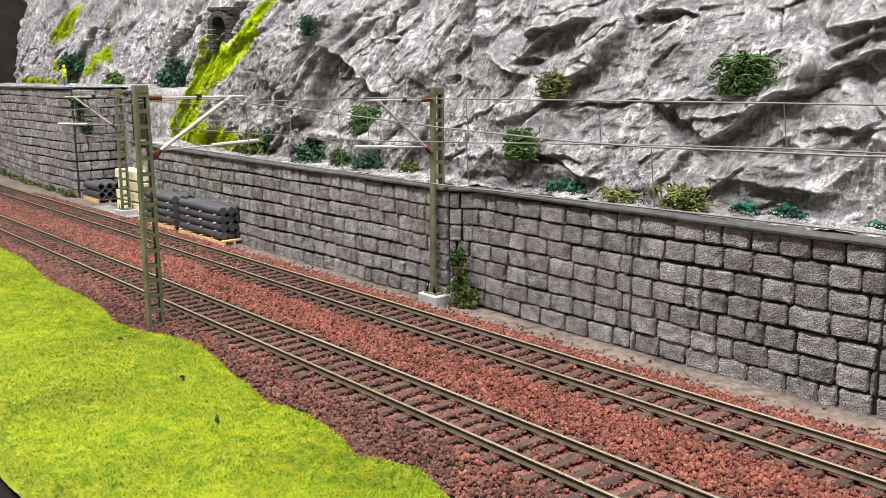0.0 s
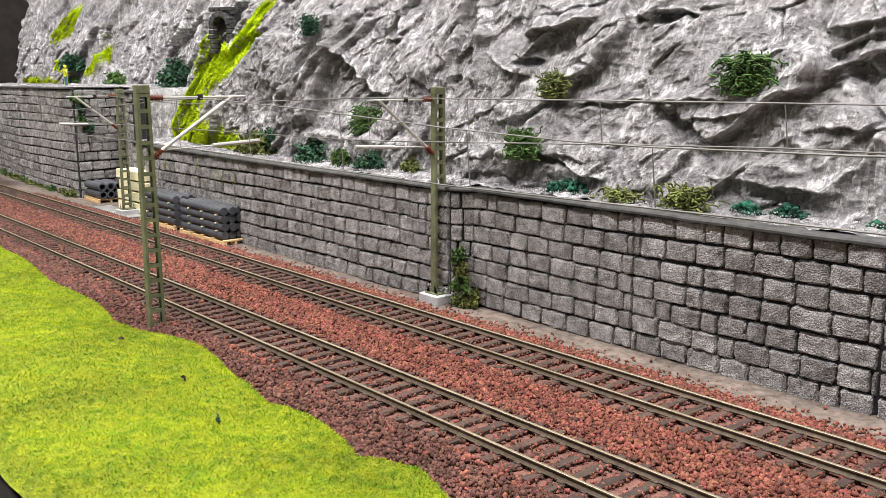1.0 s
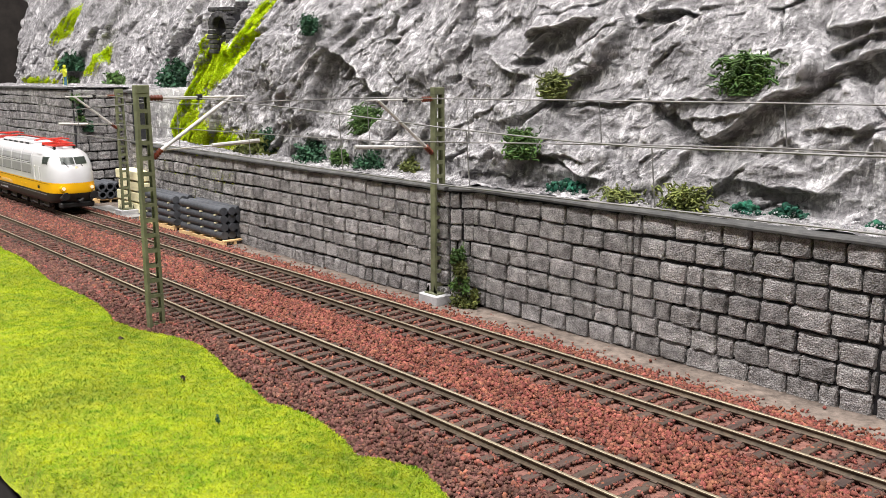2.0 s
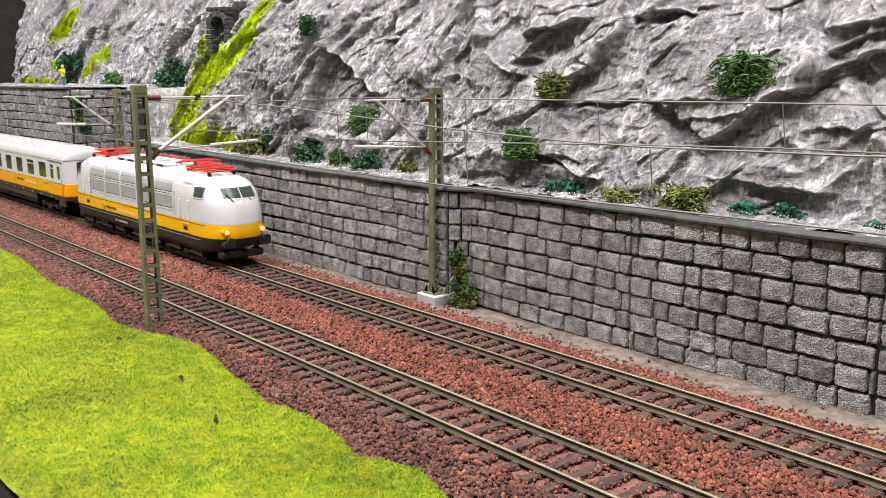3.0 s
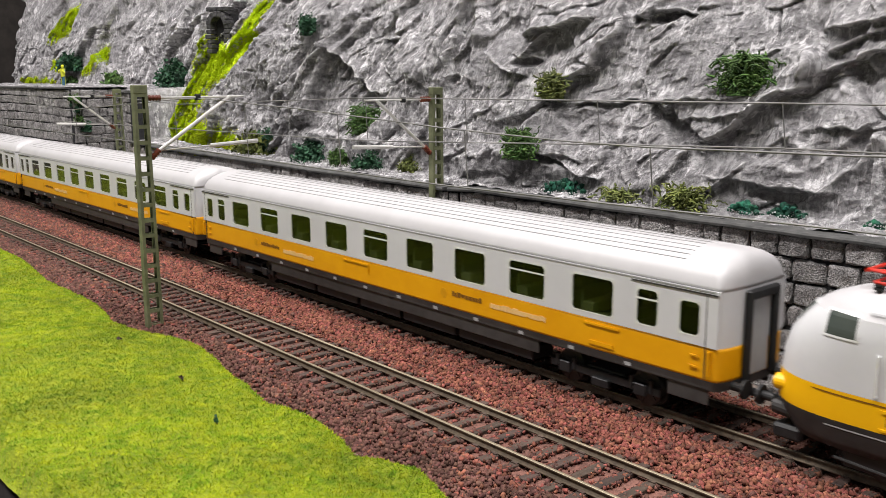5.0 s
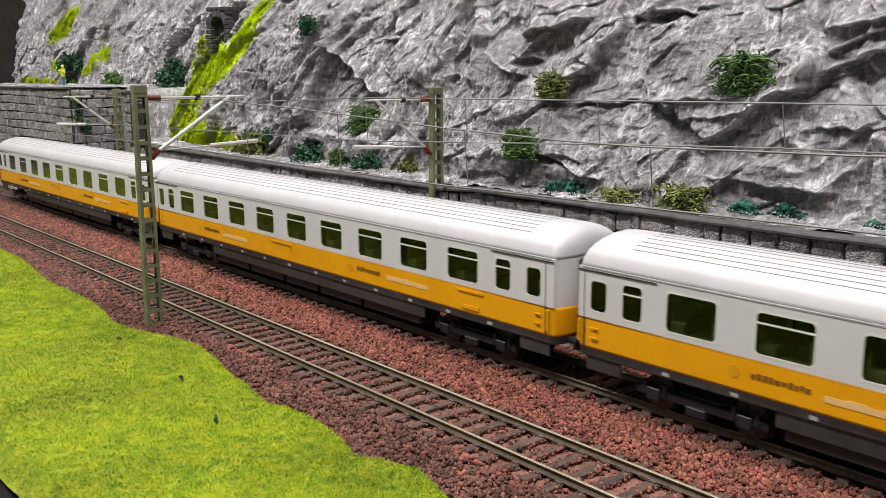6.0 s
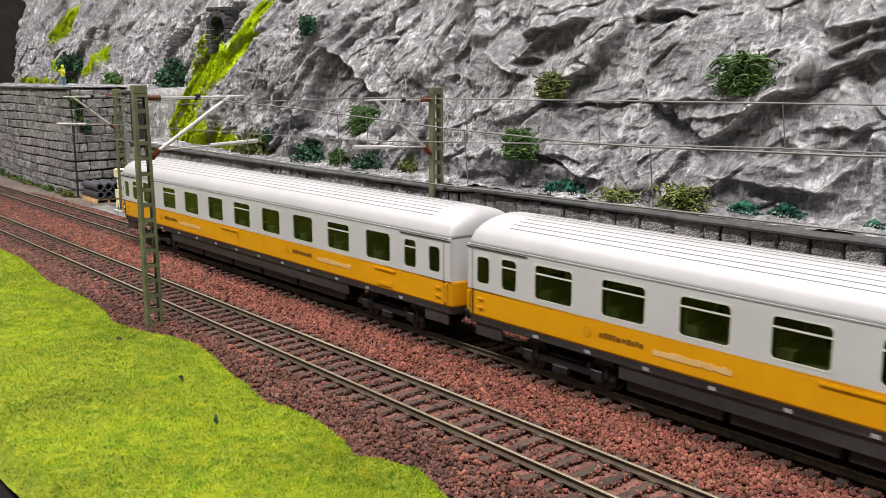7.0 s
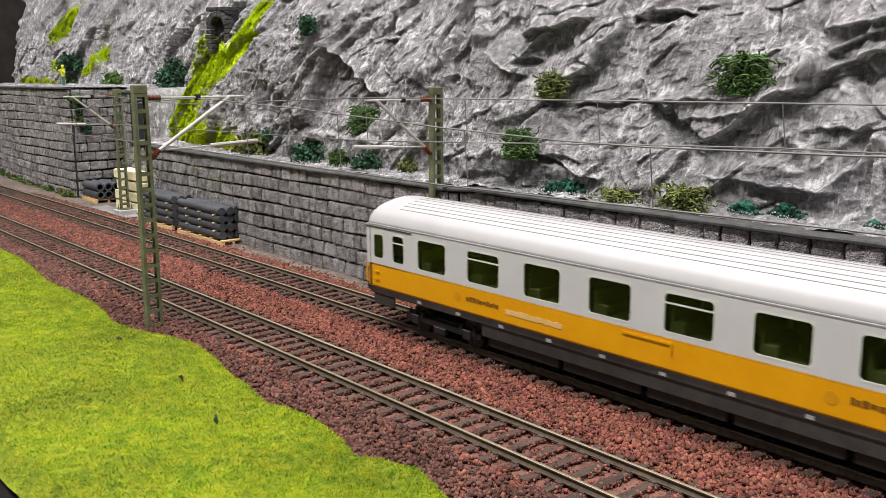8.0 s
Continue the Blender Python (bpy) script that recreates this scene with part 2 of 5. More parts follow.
def box(bm, x0, x1, y0, y1, z0, z1, bevel=0.0):
    m = Matrix.LocRotScale(((x0 + x1) / 2, (y0 + y1) / 2, (z0 + z1) / 2), None, (x1 - x0, y1 - y0, z1 - z0))
    made = bmesh.ops.create_cube(bm, size=1, matrix=m)["verts"]
    if bevel:
        edges = list({e for v in made for e in v.link_edges})
        bmesh.ops.bevel(bm, geom=edges, offset=bevel, segments=1, affect="EDGES")
    return made


def boxes(*rows, bevel=0.0):
    bm = bmesh.new()
    for r in rows:
        box(bm, *r, bevel=bevel)
    return bm


def rod(bm, a, b, r0, r1=None, sides=8):
    a, b = Vector(a), Vector(b)
    d = b - a
    m = Matrix.Translation((a + b) / 2) @ d.to_track_quat("Z", "Y").to_matrix().to_4x4()
    return bmesh.ops.create_cone(bm, cap_ends=True, segments=sides, radius1=r0, radius2=r0 if r1 is None else r1, depth=d.length, matrix=m)["verts"]


def rods(*rows, sides=8):
    bm = bmesh.new()
    for a, b, r in rows:
        rod(bm, a, b, r, sides=sides)
    return bm


def tube(bm, points, r, sides=6):
    rings = []
    pts = [Vector(p) for p in points]
    for i, p in enumerate(pts):
        d = (pts[min(i + 1, len(pts) - 1)] - pts[max(i - 1, 0)]).normalized()
        u = d.cross(Vector((0, 0.13, 1))).normalized()
        w = d.cross(u)
        rings.append([bm.verts.new(p + (u * math.cos(a) + w * math.sin(a)) * r) for a in (2 * math.pi * j / sides for j in range(sides))])
    for q0, q1 in zip(rings, rings[1:]):
        for j in range(sides):
            bm.faces.new((q0[j], q0[(j + 1) % sides], q1[(j + 1) % sides], q1[j]))
    bm.faces.new(rings[0])
    bm.faces.new(rings[-1][::-1])
    return bm


def bend(x, off=0.0):
    return off + K * x * x


# ---- room ----
tagged(part("floor", boxes((-2750, 1250, -1300, 900, -1020, -1000)), CARPET), "dull grey carpet floor of the room", "floor", kind="structure")
tagged(part("ceiling", boxes((-2750, 1250, -1300, 900, 1300, 1340)), ROOM), "plain pale ceiling above the layout", "ceiling", kind="structure")
for wname, row in (("wall_north", (-2750, 1250, 900, 940, -1000, 1300)), ("wall_south", (-2750, 1250, -1340, -1300, -1000, 1300)),
                   ("wall_east", (1250, 1290, -1300, 900, -1000, 1300)), ("wall_west", (-2790, -2750, -1300, 900, -1000, 1300))):
    tagged(part(wname, boxes(row), ROOM), "plain painted wall closing the room", "wall", kind="structure")
# near-black sheet added for the darkness beyond the rock's far end
tagged(part("curtain", boxes((-1720, -1700, 75, 800, -250, 620)), DARK_BROWN), "added dark sheet standing in for the dark gap at the far end", "curtain", kind="structure")

# ---- ground ----


def ground_sheet():
    xs, ys = np.linspace(-2480, 960, 340), np.linspace(-158, 330, 102)
    gx, gy = np.meshgrid(xs, ys, indexing="ij")
    gz = -5 + 0.35 * np.sin(gx * 0.11 + gy * 0.07) * np.sin(gy * 0.13) * (np.abs(gy - 5) < 90)
    n = len(ys)
    idx = np.arange(len(xs) * n).reshape(len(xs), n)
    f = np.stack([idx[:-1, :-1], idx[1:, :-1], idx[1:, 1:], idx[:-1, 1:]], -1).reshape(-1, 4)
    tagged(quick("ground", np.stack([gx, gy, gz], -1).reshape(-1, 3), f, SOIL, smooth=True), "brown earth-coloured baseboard beside the tracks", "ground", kind="structure")
    tagged(part("baseboard", boxes((-2480, 960, -164, 330, -120, -8)), DARK_BROWN), "dark brown board carrying the model landscape", "baseboard", kind="structure")


ground_sheet()


def bed_height(y):
    """Height of the ballast surface over the two tracks; y measured from the far track's centre line."""
    return np.interp(y, [-95, -84, -74, -40, -27, -14, 14, 19, 26], [-5.2, -4.6, -2.7, -2.8, -2.3, -2.8, -2.9, -3.4, -5.4])


def ballast_bed():
    xs, ys = np.linspace(-2470, 950, 340), np.linspace(-94, 25.5, 40)
    gx, gy = np.meshgrid(xs, ys, indexing="ij")
    gz = bed_height(gy) - 0.55
    n = len(ys)
    idx = np.arange(len(xs) * n).reshape(len(xs), n)
    f = np.stack([idx[:-1, :-1], idx[1:, :-1], idx[1:, 1:], idx[:-1, 1:]], -1).reshape(-1, 4)
    tagged(quick("ballast_bed", np.stack([gx, gy + K * gx * gx, gz], -1).reshape(-1, 3), f, BALLAST_BED, smooth=True), "dark red-brown ballast bed under both tracks", "ballast", kind="structure")


ballast_bed()

CHIP_V = np.array([(x, y, z) for x in (-0.62, 0.62) for y in (-0.62, 0.62) for z in (-0.62, 0.62)])
CHIP_F = np.array([(0, 1, 3), (0, 3, 2), (4, 6, 7), (4, 7, 5), (0, 4, 5), (0, 5, 1), (2, 3, 7), (2, 7, 6), (0, 2, 6), (0, 6, 4), (1, 5, 7), (1, 7, 3)])


def pebbles(name, px, py, pz, size, material, seed, label, category):
    rng = np.random.default_rng(seed)
    n = len(px)
    v = (CHIP_V[None] + rng.uniform(-0.36, 0.36, (n, 8, 3))) * rng.uniform(0.6, 1.3, (n, 1, 3))
    q = rng.normal(size=(n, 4))
    q /= np.linalg.norm(q, axis=1, keepdims=True)
    w, x, y, z = q.T
    r = np.stack([1 - 2 * (y * y + z * z), 2 * (x * y - z * w), 2 * (x * z + y * w), 2 * (x * y + z * w), 1 - 2 * (x * x + z * z), 2 * (y * z - x * w),
                  2 * (x * z - y * w), 2 * (y * z + x * w), 1 - 2 * (x * x + y * y)], -1).reshape(n, 3, 3)
    v = np.einsum("nij,nkj->nki", r, v) * size[:, None, None] + np.stack([px, py, pz], -1)[:, None]
    f = CHIP_F[None] + 8 * np.arange(n)[:, None, None]
    return tagged(quick(name, v.reshape(-1, 3), f.reshape(-1, 3), material), label, category, kind="stuff")


def ballast():
    rng = np.random.default_rng(5)
    n = 140000
    u = rng.uniform(0, 1, n)
    x = -20 - 800 * u ** 1.3
    y = rng.uniform(-93, 24.5, n)
    size = rng.uniform(0.40, 0.98, n) * (1 + 0.45 * (x < -420))
    # thinner between and next to the rails, where the sleepers show
    z = bed_height(y) + rng.uniform(-0.5, 0.4, n)
    keep = np.ones(n, bool)
    brown = (y < -68 + 4 * np.sin(x * 0.05)) & (rng.uniform(0, 1, n) < 0.85)
    for off in (0.0, NEAR):
        d = np.abs(y - off)
        on = d < 15.5
        spot = ((x - 3.7) / 7.4) % 1.0
        sleeper = np.abs(spot - 0.5) < 0.24
        keep &= ~(on & sleeper & (rng.uniform(0, 1, n) < 0.93))
        keep &= ~(np.abs(d - 8.65) < 1.2)
        z = np.where(on, z + 0.05, z)
        size = np.where(on, size * 0.85, size)
        brown |= on & (rng.uniform(0, 1, n) < np.interp(x, [-700, -300, -100], [1.0, 0.72, 0.35]))
    brown |= rng.uniform(0, 1, n) < np.interp(x, [-820, -600, -350], [0.75, 0.5, 0.12])
    for which, m, seed, name, label in ((keep & ~brown, BALLAST, 6, "ballast", "loose reddish crushed stone ballast round the sleepers"),
                                        (keep & brown, BALLAST_BROWN, 7, "weathered_ballast", "dark brown weathered ballast in and before the tracks")):
        px, py = x[which], y[which]
        pebbles(name, px, py + K * px * px, z[which], size[which], m, seed, label, "ballast")
    m = 2200
    x, y = -30 - 650 * rng.uniform(0, 1, m) ** 1.3, 25 + rng.exponential(2.6, m)
    ok = y < 41
    x, y = x[ok], y[ok]
    pebbles("stray_stones", x, y + K * x * x, np.full(len(x), -4.7), rng.uniform(0.25, 0.75, len(x)), BALLAST, 8, "stray red stones scattered on the earth strip", "stones")


ballast()

# ---- tracks ----


def rail_mesh(off, side):
    xs = np.linspace(-2460, 940, 220)
    prof = [(-0.95, -2.1), (0.95, -2.1), (0.95, -1.75), (0.22, -1.45), (0.22, -0.7), (0.5, -0.5), (0.5, -0.08), (0.38, 0), (-0.38, 0), (-0.5, -0.08), (-0.5, -0.5), (-0.22, -0.7), (-0.22, -1.45), (-0.95, -1.75)]
    n = len(prof)
    v = [(x, bend(x, off + side * 8.65) + a, b) for x in xs for a, b in prof]
    f, mi = [], []
    for i in range(len(xs) - 1):
        for j in range(n):
            f.append((i * n + j, i * n + (j + 1) % n, (i + 1) * n + (j + 1) % n, (i + 1) * n + j))
            mi.append(1 if j in (6, 7, 8) else 0)
    return v, f, mi


def track(off, label):
    t = thing("railway_track", 0, bend(0, off), -2.1, 0, label, "railway track", "double track")
    for side in (-1, 1):
        v, f, mi = rail_mesh(off, side)
        v = [(x, y - off, z + 2.1) for x, y, z in v]
        ob = quick("rail", v, np.array(f), [RAIL_SIDE, RAIL_HEAD], t, "brown steel rail with a bright worn head")
        ob.data.polygons.foreach_set("material_index", mi)
    bm = bmesh.new()
    box(bm, -1.35, 1.35, -15, 15, -1.7, 0.02, bevel=0.18)
    for s in (-1, 1):
        box(bm, -1.0, 1.0, s * 8.65 - 1.7, s * 8.65 + 1.7, 0.0, 0.35)
    first = part("sleeper", bm, SLEEPER, t, "dark brown wooden-grained plastic sleeper")
    far_sleepers(t)
    rng = random.Random(int(-off))
    first.location = (55.5 * MM, bend(55.5) * MM, 0)
    for i in range(1, 198):
        x = 55.5 - 7.4 * i
        ob = new("sleeper", first.data)
        ob.parent = t
        ob.matrix_basis = pose(x * MM, bend(x) * MM, rng.uniform(-0.1, 0.05) * MM, 0, 0, math.degrees(math.atan(2 * K * x)) + rng.uniform(-1, 1))


def far_sleepers(t):
    bm = bmesh.new()
    for x in [63 + 7.4 * i for i in range(118)] + [-1418 - 7.4 * i for i in range(140)]:
        box(bm, x - 1.35, x + 1.35, bend(x) - 15, bend(x) + 15, -1.7, 0.02)
    tagged(part("sleepers", bm, SLEEPER, t, "row of dark brown sleepers out of sight"), kind="stuff")


track(0.0, "rear railway track on brown sleepers in red ballast")
track(NEAR, "front railway track on brown sleepers in red ballast")

# ---- retaining walls ----


def block_meshes():
    """Unit blocks with a rough, cushioned face towards -y and a ragged outline."""
    out = []
    us, ws = (-0.5, -0.45, -0.25, -0.02, 0.22, 0.45, 0.5), (-0.5, -0.41, -0.14, 0.15, 0.40, 0.5)
    nx, nz = len(us), len(ws)
    for k in range(16):
        rng = random.Random(40 + k)
        bm = bmesh.new()
        lean = rng.uniform(-0.12, 0.12)
        grid = []
        for i in range(nx):
            col = []
            for j in range(nz):
                rim = i in (0, nx - 1) or j in (0, nz - 1)
                u, w = us[i] + rng.uniform(-0.03, 0.03), ws[j] + rng.uniform(-0.035, 0.035)
                if i in (0, nx - 1) and j in (0, nz - 1):
                    u, w = u * 0.94, w * 0.90
                # the face leans out a little at its lower edge
                y = rng.uniform(-0.8, -0.45) if rim else rng.uniform(-1.12, -0.88) + lean * u
                col.append(bm.verts.new((u, y + 0.1 * w, w)))
            grid.append(col)
        for i in range(nx - 1):
            for j in range(nz - 1):
                bm.faces.new((grid[i][j], grid[i + 1][j], grid[i + 1][j + 1], grid[i][j + 1]))
        ring = [grid[i][0] for i in range(nx)] + [grid[-1][j] for j in range(1, nz)] + [grid[i][-1] for i in range(nx - 2, -1, -1)] + [grid[0][j] for j in range(nz - 2, 0, -1)]
        back = [bm.verts.new((v.co.x, 0.9, v.co.z)) for v in ring]
        for i in range(len(ring)):
            bm.faces.new((ring[i], back[i], back[(i + 1) % len(ring)], ring[(i + 1) % len(ring)]))
        bmesh.ops.recalc_face_normals(bm, faces=bm.faces)
        mesh = bpy.data.meshes.new("stone_block")
        bm.to_mesh(mesh)
        bm.free()
        mesh.materials.append(BLOCK)
        out.append(mesh)
    return out


BLOCKS = block_meshes()
PENDING = []       # courses of blocks, laid last in the file


def wall(name, path, z0, z1, courses, width, label, coping=True, thick=12, seed=1):
    """A wall along path (front line), body behind it, coping on top; its blocks are laid later."""
    bm = bmesh.new()
    n = len(path)
    back = []
    for i, (x, y) in enumerate(path):
        a, b = path[max(i - 1, 0)], path[min(i + 1, n - 1)]
        d = Vector((b[0] - a[0], b[1] - a[1])).normalized()
        back.append((x - d.y * thick, y + d.x * thick))
    rows = []
    for z in (z0, z1):
        rows.append(([bm.verts.new((x, y, z)) for x, y in path], [bm.verts.new((x, y, z)) for x, y in back]))
    (f0, b0), (f1, b1) = rows
    for i in range(n - 1):
        bm.faces.new((f0[i], f0[i + 1], f1[i + 1], f1[i]))
        bm.faces.new((b0[i], b1[i], b1[i + 1], b0[i + 1]))
        bm.faces.new((f1[i], f1[i + 1], b1[i + 1], b1[i]))
        bm.faces.new((f0[i], b0[i], b0[i + 1], f0[i + 1]))
    for i in (0, n - 1):
        bm.faces.new((f0[i], f1[i], b1[i], b0[i]))
    body = tagged(part(name, bm, JOINT), label, "retaining wall", kind="structure")
    if coping:
        bm = bmesh.new()
        rng = random.Random(seed)
        pts = []
        for (x0, y0), (x1, y1) in zip(path, path[1:]):
            m = max(1, int(math.hypot(x1 - x0, y1 - y0) / 8))
            pts += [(x0 + (x1 - x0) * k / m, y0 + (y1 - y0) * k / m) for k in range(m)]
        pts.append(path[-1])
        rings = []
        for i, (x, y) in enumerate(pts):
            a, b = pts[max(i - 1, 0)], pts[min(i + 1, len(pts) - 1)]
            d = Vector((b[0] - a[0], b[1] - a[1])).normalized()
            j, o = rng.uniform(-0.25, 0.25), 3.4 + rng.uniform(-0.35, 0.35)
            sec = [(-o, 0.1), (-o - 0.1, 0.9), (-o + 0.4, 1.5), (1.5, 1.7), (thick - 1, 1.6), (thick - 1, 0.1)]
            rings.append([bm.verts.new((x - d.y * s, y + d.x * s, z1 + h + j * 0.6)) for s, h in sec])
        for q0, q1 in zip(rings, rings[1:]):
            for j in range(6):
                bm.faces.new((q0[j], q1[j], q1[(j + 1) % 6], q0[(j + 1) % 6]))
        bm.faces.new(rings[0])
        bm.faces.new(rings[-1])
        part("coping", bm, COPING, body, "grey concrete coping strip")
    PENDING.append((body, path, z0, z1, courses, width, seed))
    return body


def lay_blocks(body, path, z0, z1, courses, width, seed):
    rng = random.Random(seed)
    h = (z1 - z0) / courses
    laid = 0
    for (x0, y0), (x1, y1) in zip(path, path[1:]):
        length = math.hypot(x1 - x0, y1 - y0)
        ux, uy = (x1 - x0) / length, (y1 - y0) / length
        rz = math.degrees(math.atan2(uy, ux))
        for c in range(courses):
            s = -rng.uniform(0, width) * 0.7
            while s < length - 0.8:
                w = width * (rng.uniform(0.84, 1.2) if rng.random() < 0.9 else 0.55)
                a, b = max(s, 0), min(s + w, length)
                s += w
                if b - a < 1.2:
                    continue
                m = (a + b) / 2
                z = z0 + h * (c + 0.5) + 0.7 * math.sin(0.017 * (x0 + ux * m) + c * 0.5) + 0.3 * math.sin(0.06 * (x0 + ux * m) + c) + rng.uniform(-0.15, 0.15)
                ob = new("stone_block", rng.choice(BLOCKS))
                ob.parent = body
                ob.matrix_basis = pose((x0 + ux * m) * MM, (y0 + uy * m) * MM, z * MM, rng.uniform(-3, 3), rng.uniform(-1.2, 1.2), rz + rng.uniform(-1.2, 1.2)) @ Matrix.Diagonal(
                    ((b - a - rng.uniform(0.7, 1.1)) * MM, 2.0 * rng.uniform(0.85, 1.15) * MM, (h - 0.6 - rng.uniform(0, 0.35)) * MM, 1))
                laid += 1
    return laid


wall("wall_long", [(-691, 52.2), (-620, 43.5), (-560, 42), (-500, 40), (-420, 38.6), (-297, 38)], -5.5, 46.0, 7, 11, "dark grey block retaining wall with worn rounded stones", seed=3)
wall("wall_return", [(-297, 38.1), (-287.6, 44.5)], -5.5, 45.9, 7, 7, "short angled joint in the block retaining wall", seed=4)
wall("wall_near", [(-287.5, 44.6), (-200, 44.0), (-110, 44.6), (160, 46)], -5.5, 46.0, 7, 11.8, "dark grey block retaining wall of larger stones", seed=5)
wall("wall_bastion", [(-1088, 50), (-960, 41), (-782, 37)], -5.5, 86.5, 12, 12, "tall dark block bastion beside the track", thick=14, seed=6)
wall("wall_bastion_side", [(-780, 37.4), (-784, 84)], -5.5, 86.5, 12, 13, "shaded side of the tall block bastion", thick=14, coping=False, seed=7)
wall("wall_tall", [(-786, 84), (-745, 68.4), (-711, 57.8), (-690, 51.8)], -5.5, 84, 12, 13, "tall block wall joining the bastion", seed=8)

# ---- cliff ----


def ease(a, b, x):
    t = np.clip((x - a) / (b - a), 0, 1)
    return t * t * (3 - 2 * t)


def chance(i, j, key):
    """Repeatable random number for a lattice point."""
    h = (i.astype(np.int64) * 374761393 + j.astype(np.int64) * 668265263 + key * 974711) & 0xFFFFFFFF
    h = ((h ^ (h >> 13)) * 1274126177) & 0xFFFFFFFF
    h = ((h ^ (h >> 16)) * 2246822519) & 0xFFFFFFFF
    return (h ^ (h >> 15)) / 4294967295.0


def ripple(u, w, key):
    """Gradient noise in the plane, about -0.7 to 0.7."""
    i, j = np.floor(u), np.floor(w)
    fu, fw = u - i, w - j
    su, sw = fu * fu * fu * (fu * (fu * 6 - 15) + 10), fw * fw * fw * (fw * (fw * 6 - 15) + 10)
    out = 0
    for a in (0, 1):
        for b in (0, 1):
            g = chance(i + a, j + b, key) * 2 * np.pi
            out = out + (np.cos(g) * (fu - a) + np.sin(g) * (fw - b)) * (su if a else 1 - su) * (sw if b else 1 - sw)
    return out


def rough(u, w, key, octaves, gain=0.5, sharp=False):
    out, amp = 0, 1.0
    for k in range(octaves):
        n = ripple(u * 2.03 ** k, w * 2.03 ** k, key + k)
        out = out + amp * (0.3 - np.abs(n) * 1.6 if sharp else n)
        amp *= gain
    return out


def slabs(x, z, angle, along, across, key):
    """Tilted plates of rock: each cell has a plane of its own, with a short step to the next."""
    c, q = math.cos(angle), math.sin(angle)
    u, w = (x * c + z * q) * along, (-x * q + z * c) * across
    i, j = np.floor(u), np.floor(w)
    d0, d1 = np.full(u.shape, 9.0), np.full(u.shape, 9.0)
    v0, v1 = np.zeros(u.shape), np.zeros(u.shape)
    for a in (-1, 0, 1):
        for b in (-1, 0, 1):
            ou, ow = i + a + chance(i + a, j + b, key), j + b + chance(i + a, j + b, key + 1)
            d = np.hypot(u - ou, w - ow)
            val = (chance(i + a, j + b, key + 2) - 0.5) * 1.9 * (u - ou) + (chance(i + a, j + b, key + 3) - 0.32) * 1.7 * (w - ow) + (chance(i + a, j + b, key + 4) - 0.5) * 0.8
            first, second = d < d0, (d >= d0) & (d < d1)
            v1, d1 = np.where(first, v0, np.where(second, val, v1)), np.where(first, d0, np.where(second, d, d1))
            v0, d0 = np.where(first, val, v0), np.where(first, d, d0)
    e = d1 - d0
    t = 0.5 + 0.5 * ease(0.0, 0.05, e)
    return v0 * t + v1 * (1 - t), e


# crests of the rock: x0, z0 to x1, z1, how far it stands out and how wide it fades; below zero: an overhang with a dark slot under it
CRESTS_EAST = [(-250, 84.2, -199, 85.8, -5.5, 7), (-262, 80.2, -203, 83.9, 4, 8), (-201, 78.8, -175, 81.1, -3, 5), (-148, 96.8, -118, 106, -9, 11),
               (-145, 77.9, -120, 78.5, -4, 7), (-199, 83.8, -168, 102.9, 3.5, 9), (-168, 102.9, -150, 101, 5, 10), (-151, 101.5, -139, 89, 5, 10), (-140, 90, -124, 75, 6, 12),
               (-226, 124, -244, 104, 5, 10), (-201, 122, -218, 105, 5, 10), (-284, 113.4, -256, 118.2, -9, 8)]
CRESTS_LOW = [(-175, 58.8, -138, 58.0, -3.5, 6), (-170, 63.5, -147, 63.7, 4, 8), (-160, 78.5, -146, 71, 4, 9), (-150, 110, -120, 113, -6, 10), (-288, 64.3, -247, 57.0, 5, 8),
              (-268, 65.6, -229, 55.8, -6, 7), (-326, 55.5, -283, 64.3, 4, 9), (-440, 63.6, -358, 62.8, 4, 9), (-282, 64.5, -266, 81, 6, 9), (-309, 106, -284, 95.6, -6, 8),
              (-120, 92, -70, 96, -6, 10), (-110, 74, -60, 70, 5, 10)]
CRESTS_WEST = [(-330, 134, -318, 114.8, 7, 14), (-318, 116, -320, 94, 6, 14), (-391, 138, -370, 108, -7, 12), (-371, 109, -348, 93, -6, 10), (-433, 113, -382, 86, -10, 12), (-490, 94, -442, 137, 7, 11),
               (-472, 89, -455, 124, 5, 9), (-514, 95, -488, 140, 6, 11), (-485, 85, -463, 68, -8, 9), (-432, 113, -466, 87, 7, 12)]
CRESTS_FAR = [(-690, 152, -764, 92, 9, 20), (-888, 158, -970, 88, 9, 24), (-524, 123, -572, 81, 8, 15), (-806, 154, -851, 108, 8, 20), (-527, 82, -549, 52, 7, 12), (-1090, 176, -1188, 93, 9, 26),
              (-740, 150, -790, 110, -8, 18), (-650, 100, -600, 128, -6, 14)]
# dark hollows in the rock
HOLLOWS = [(-222, 118, 8, 3, 7), (-330, 93, 4, 2.2, 7), (-283, 101, 7, 2.4, 6), (-396, 82, 7, 7, 7), (-468, 78, 4, 8, 8), (-155, 55, 12, 2.2, 4)]


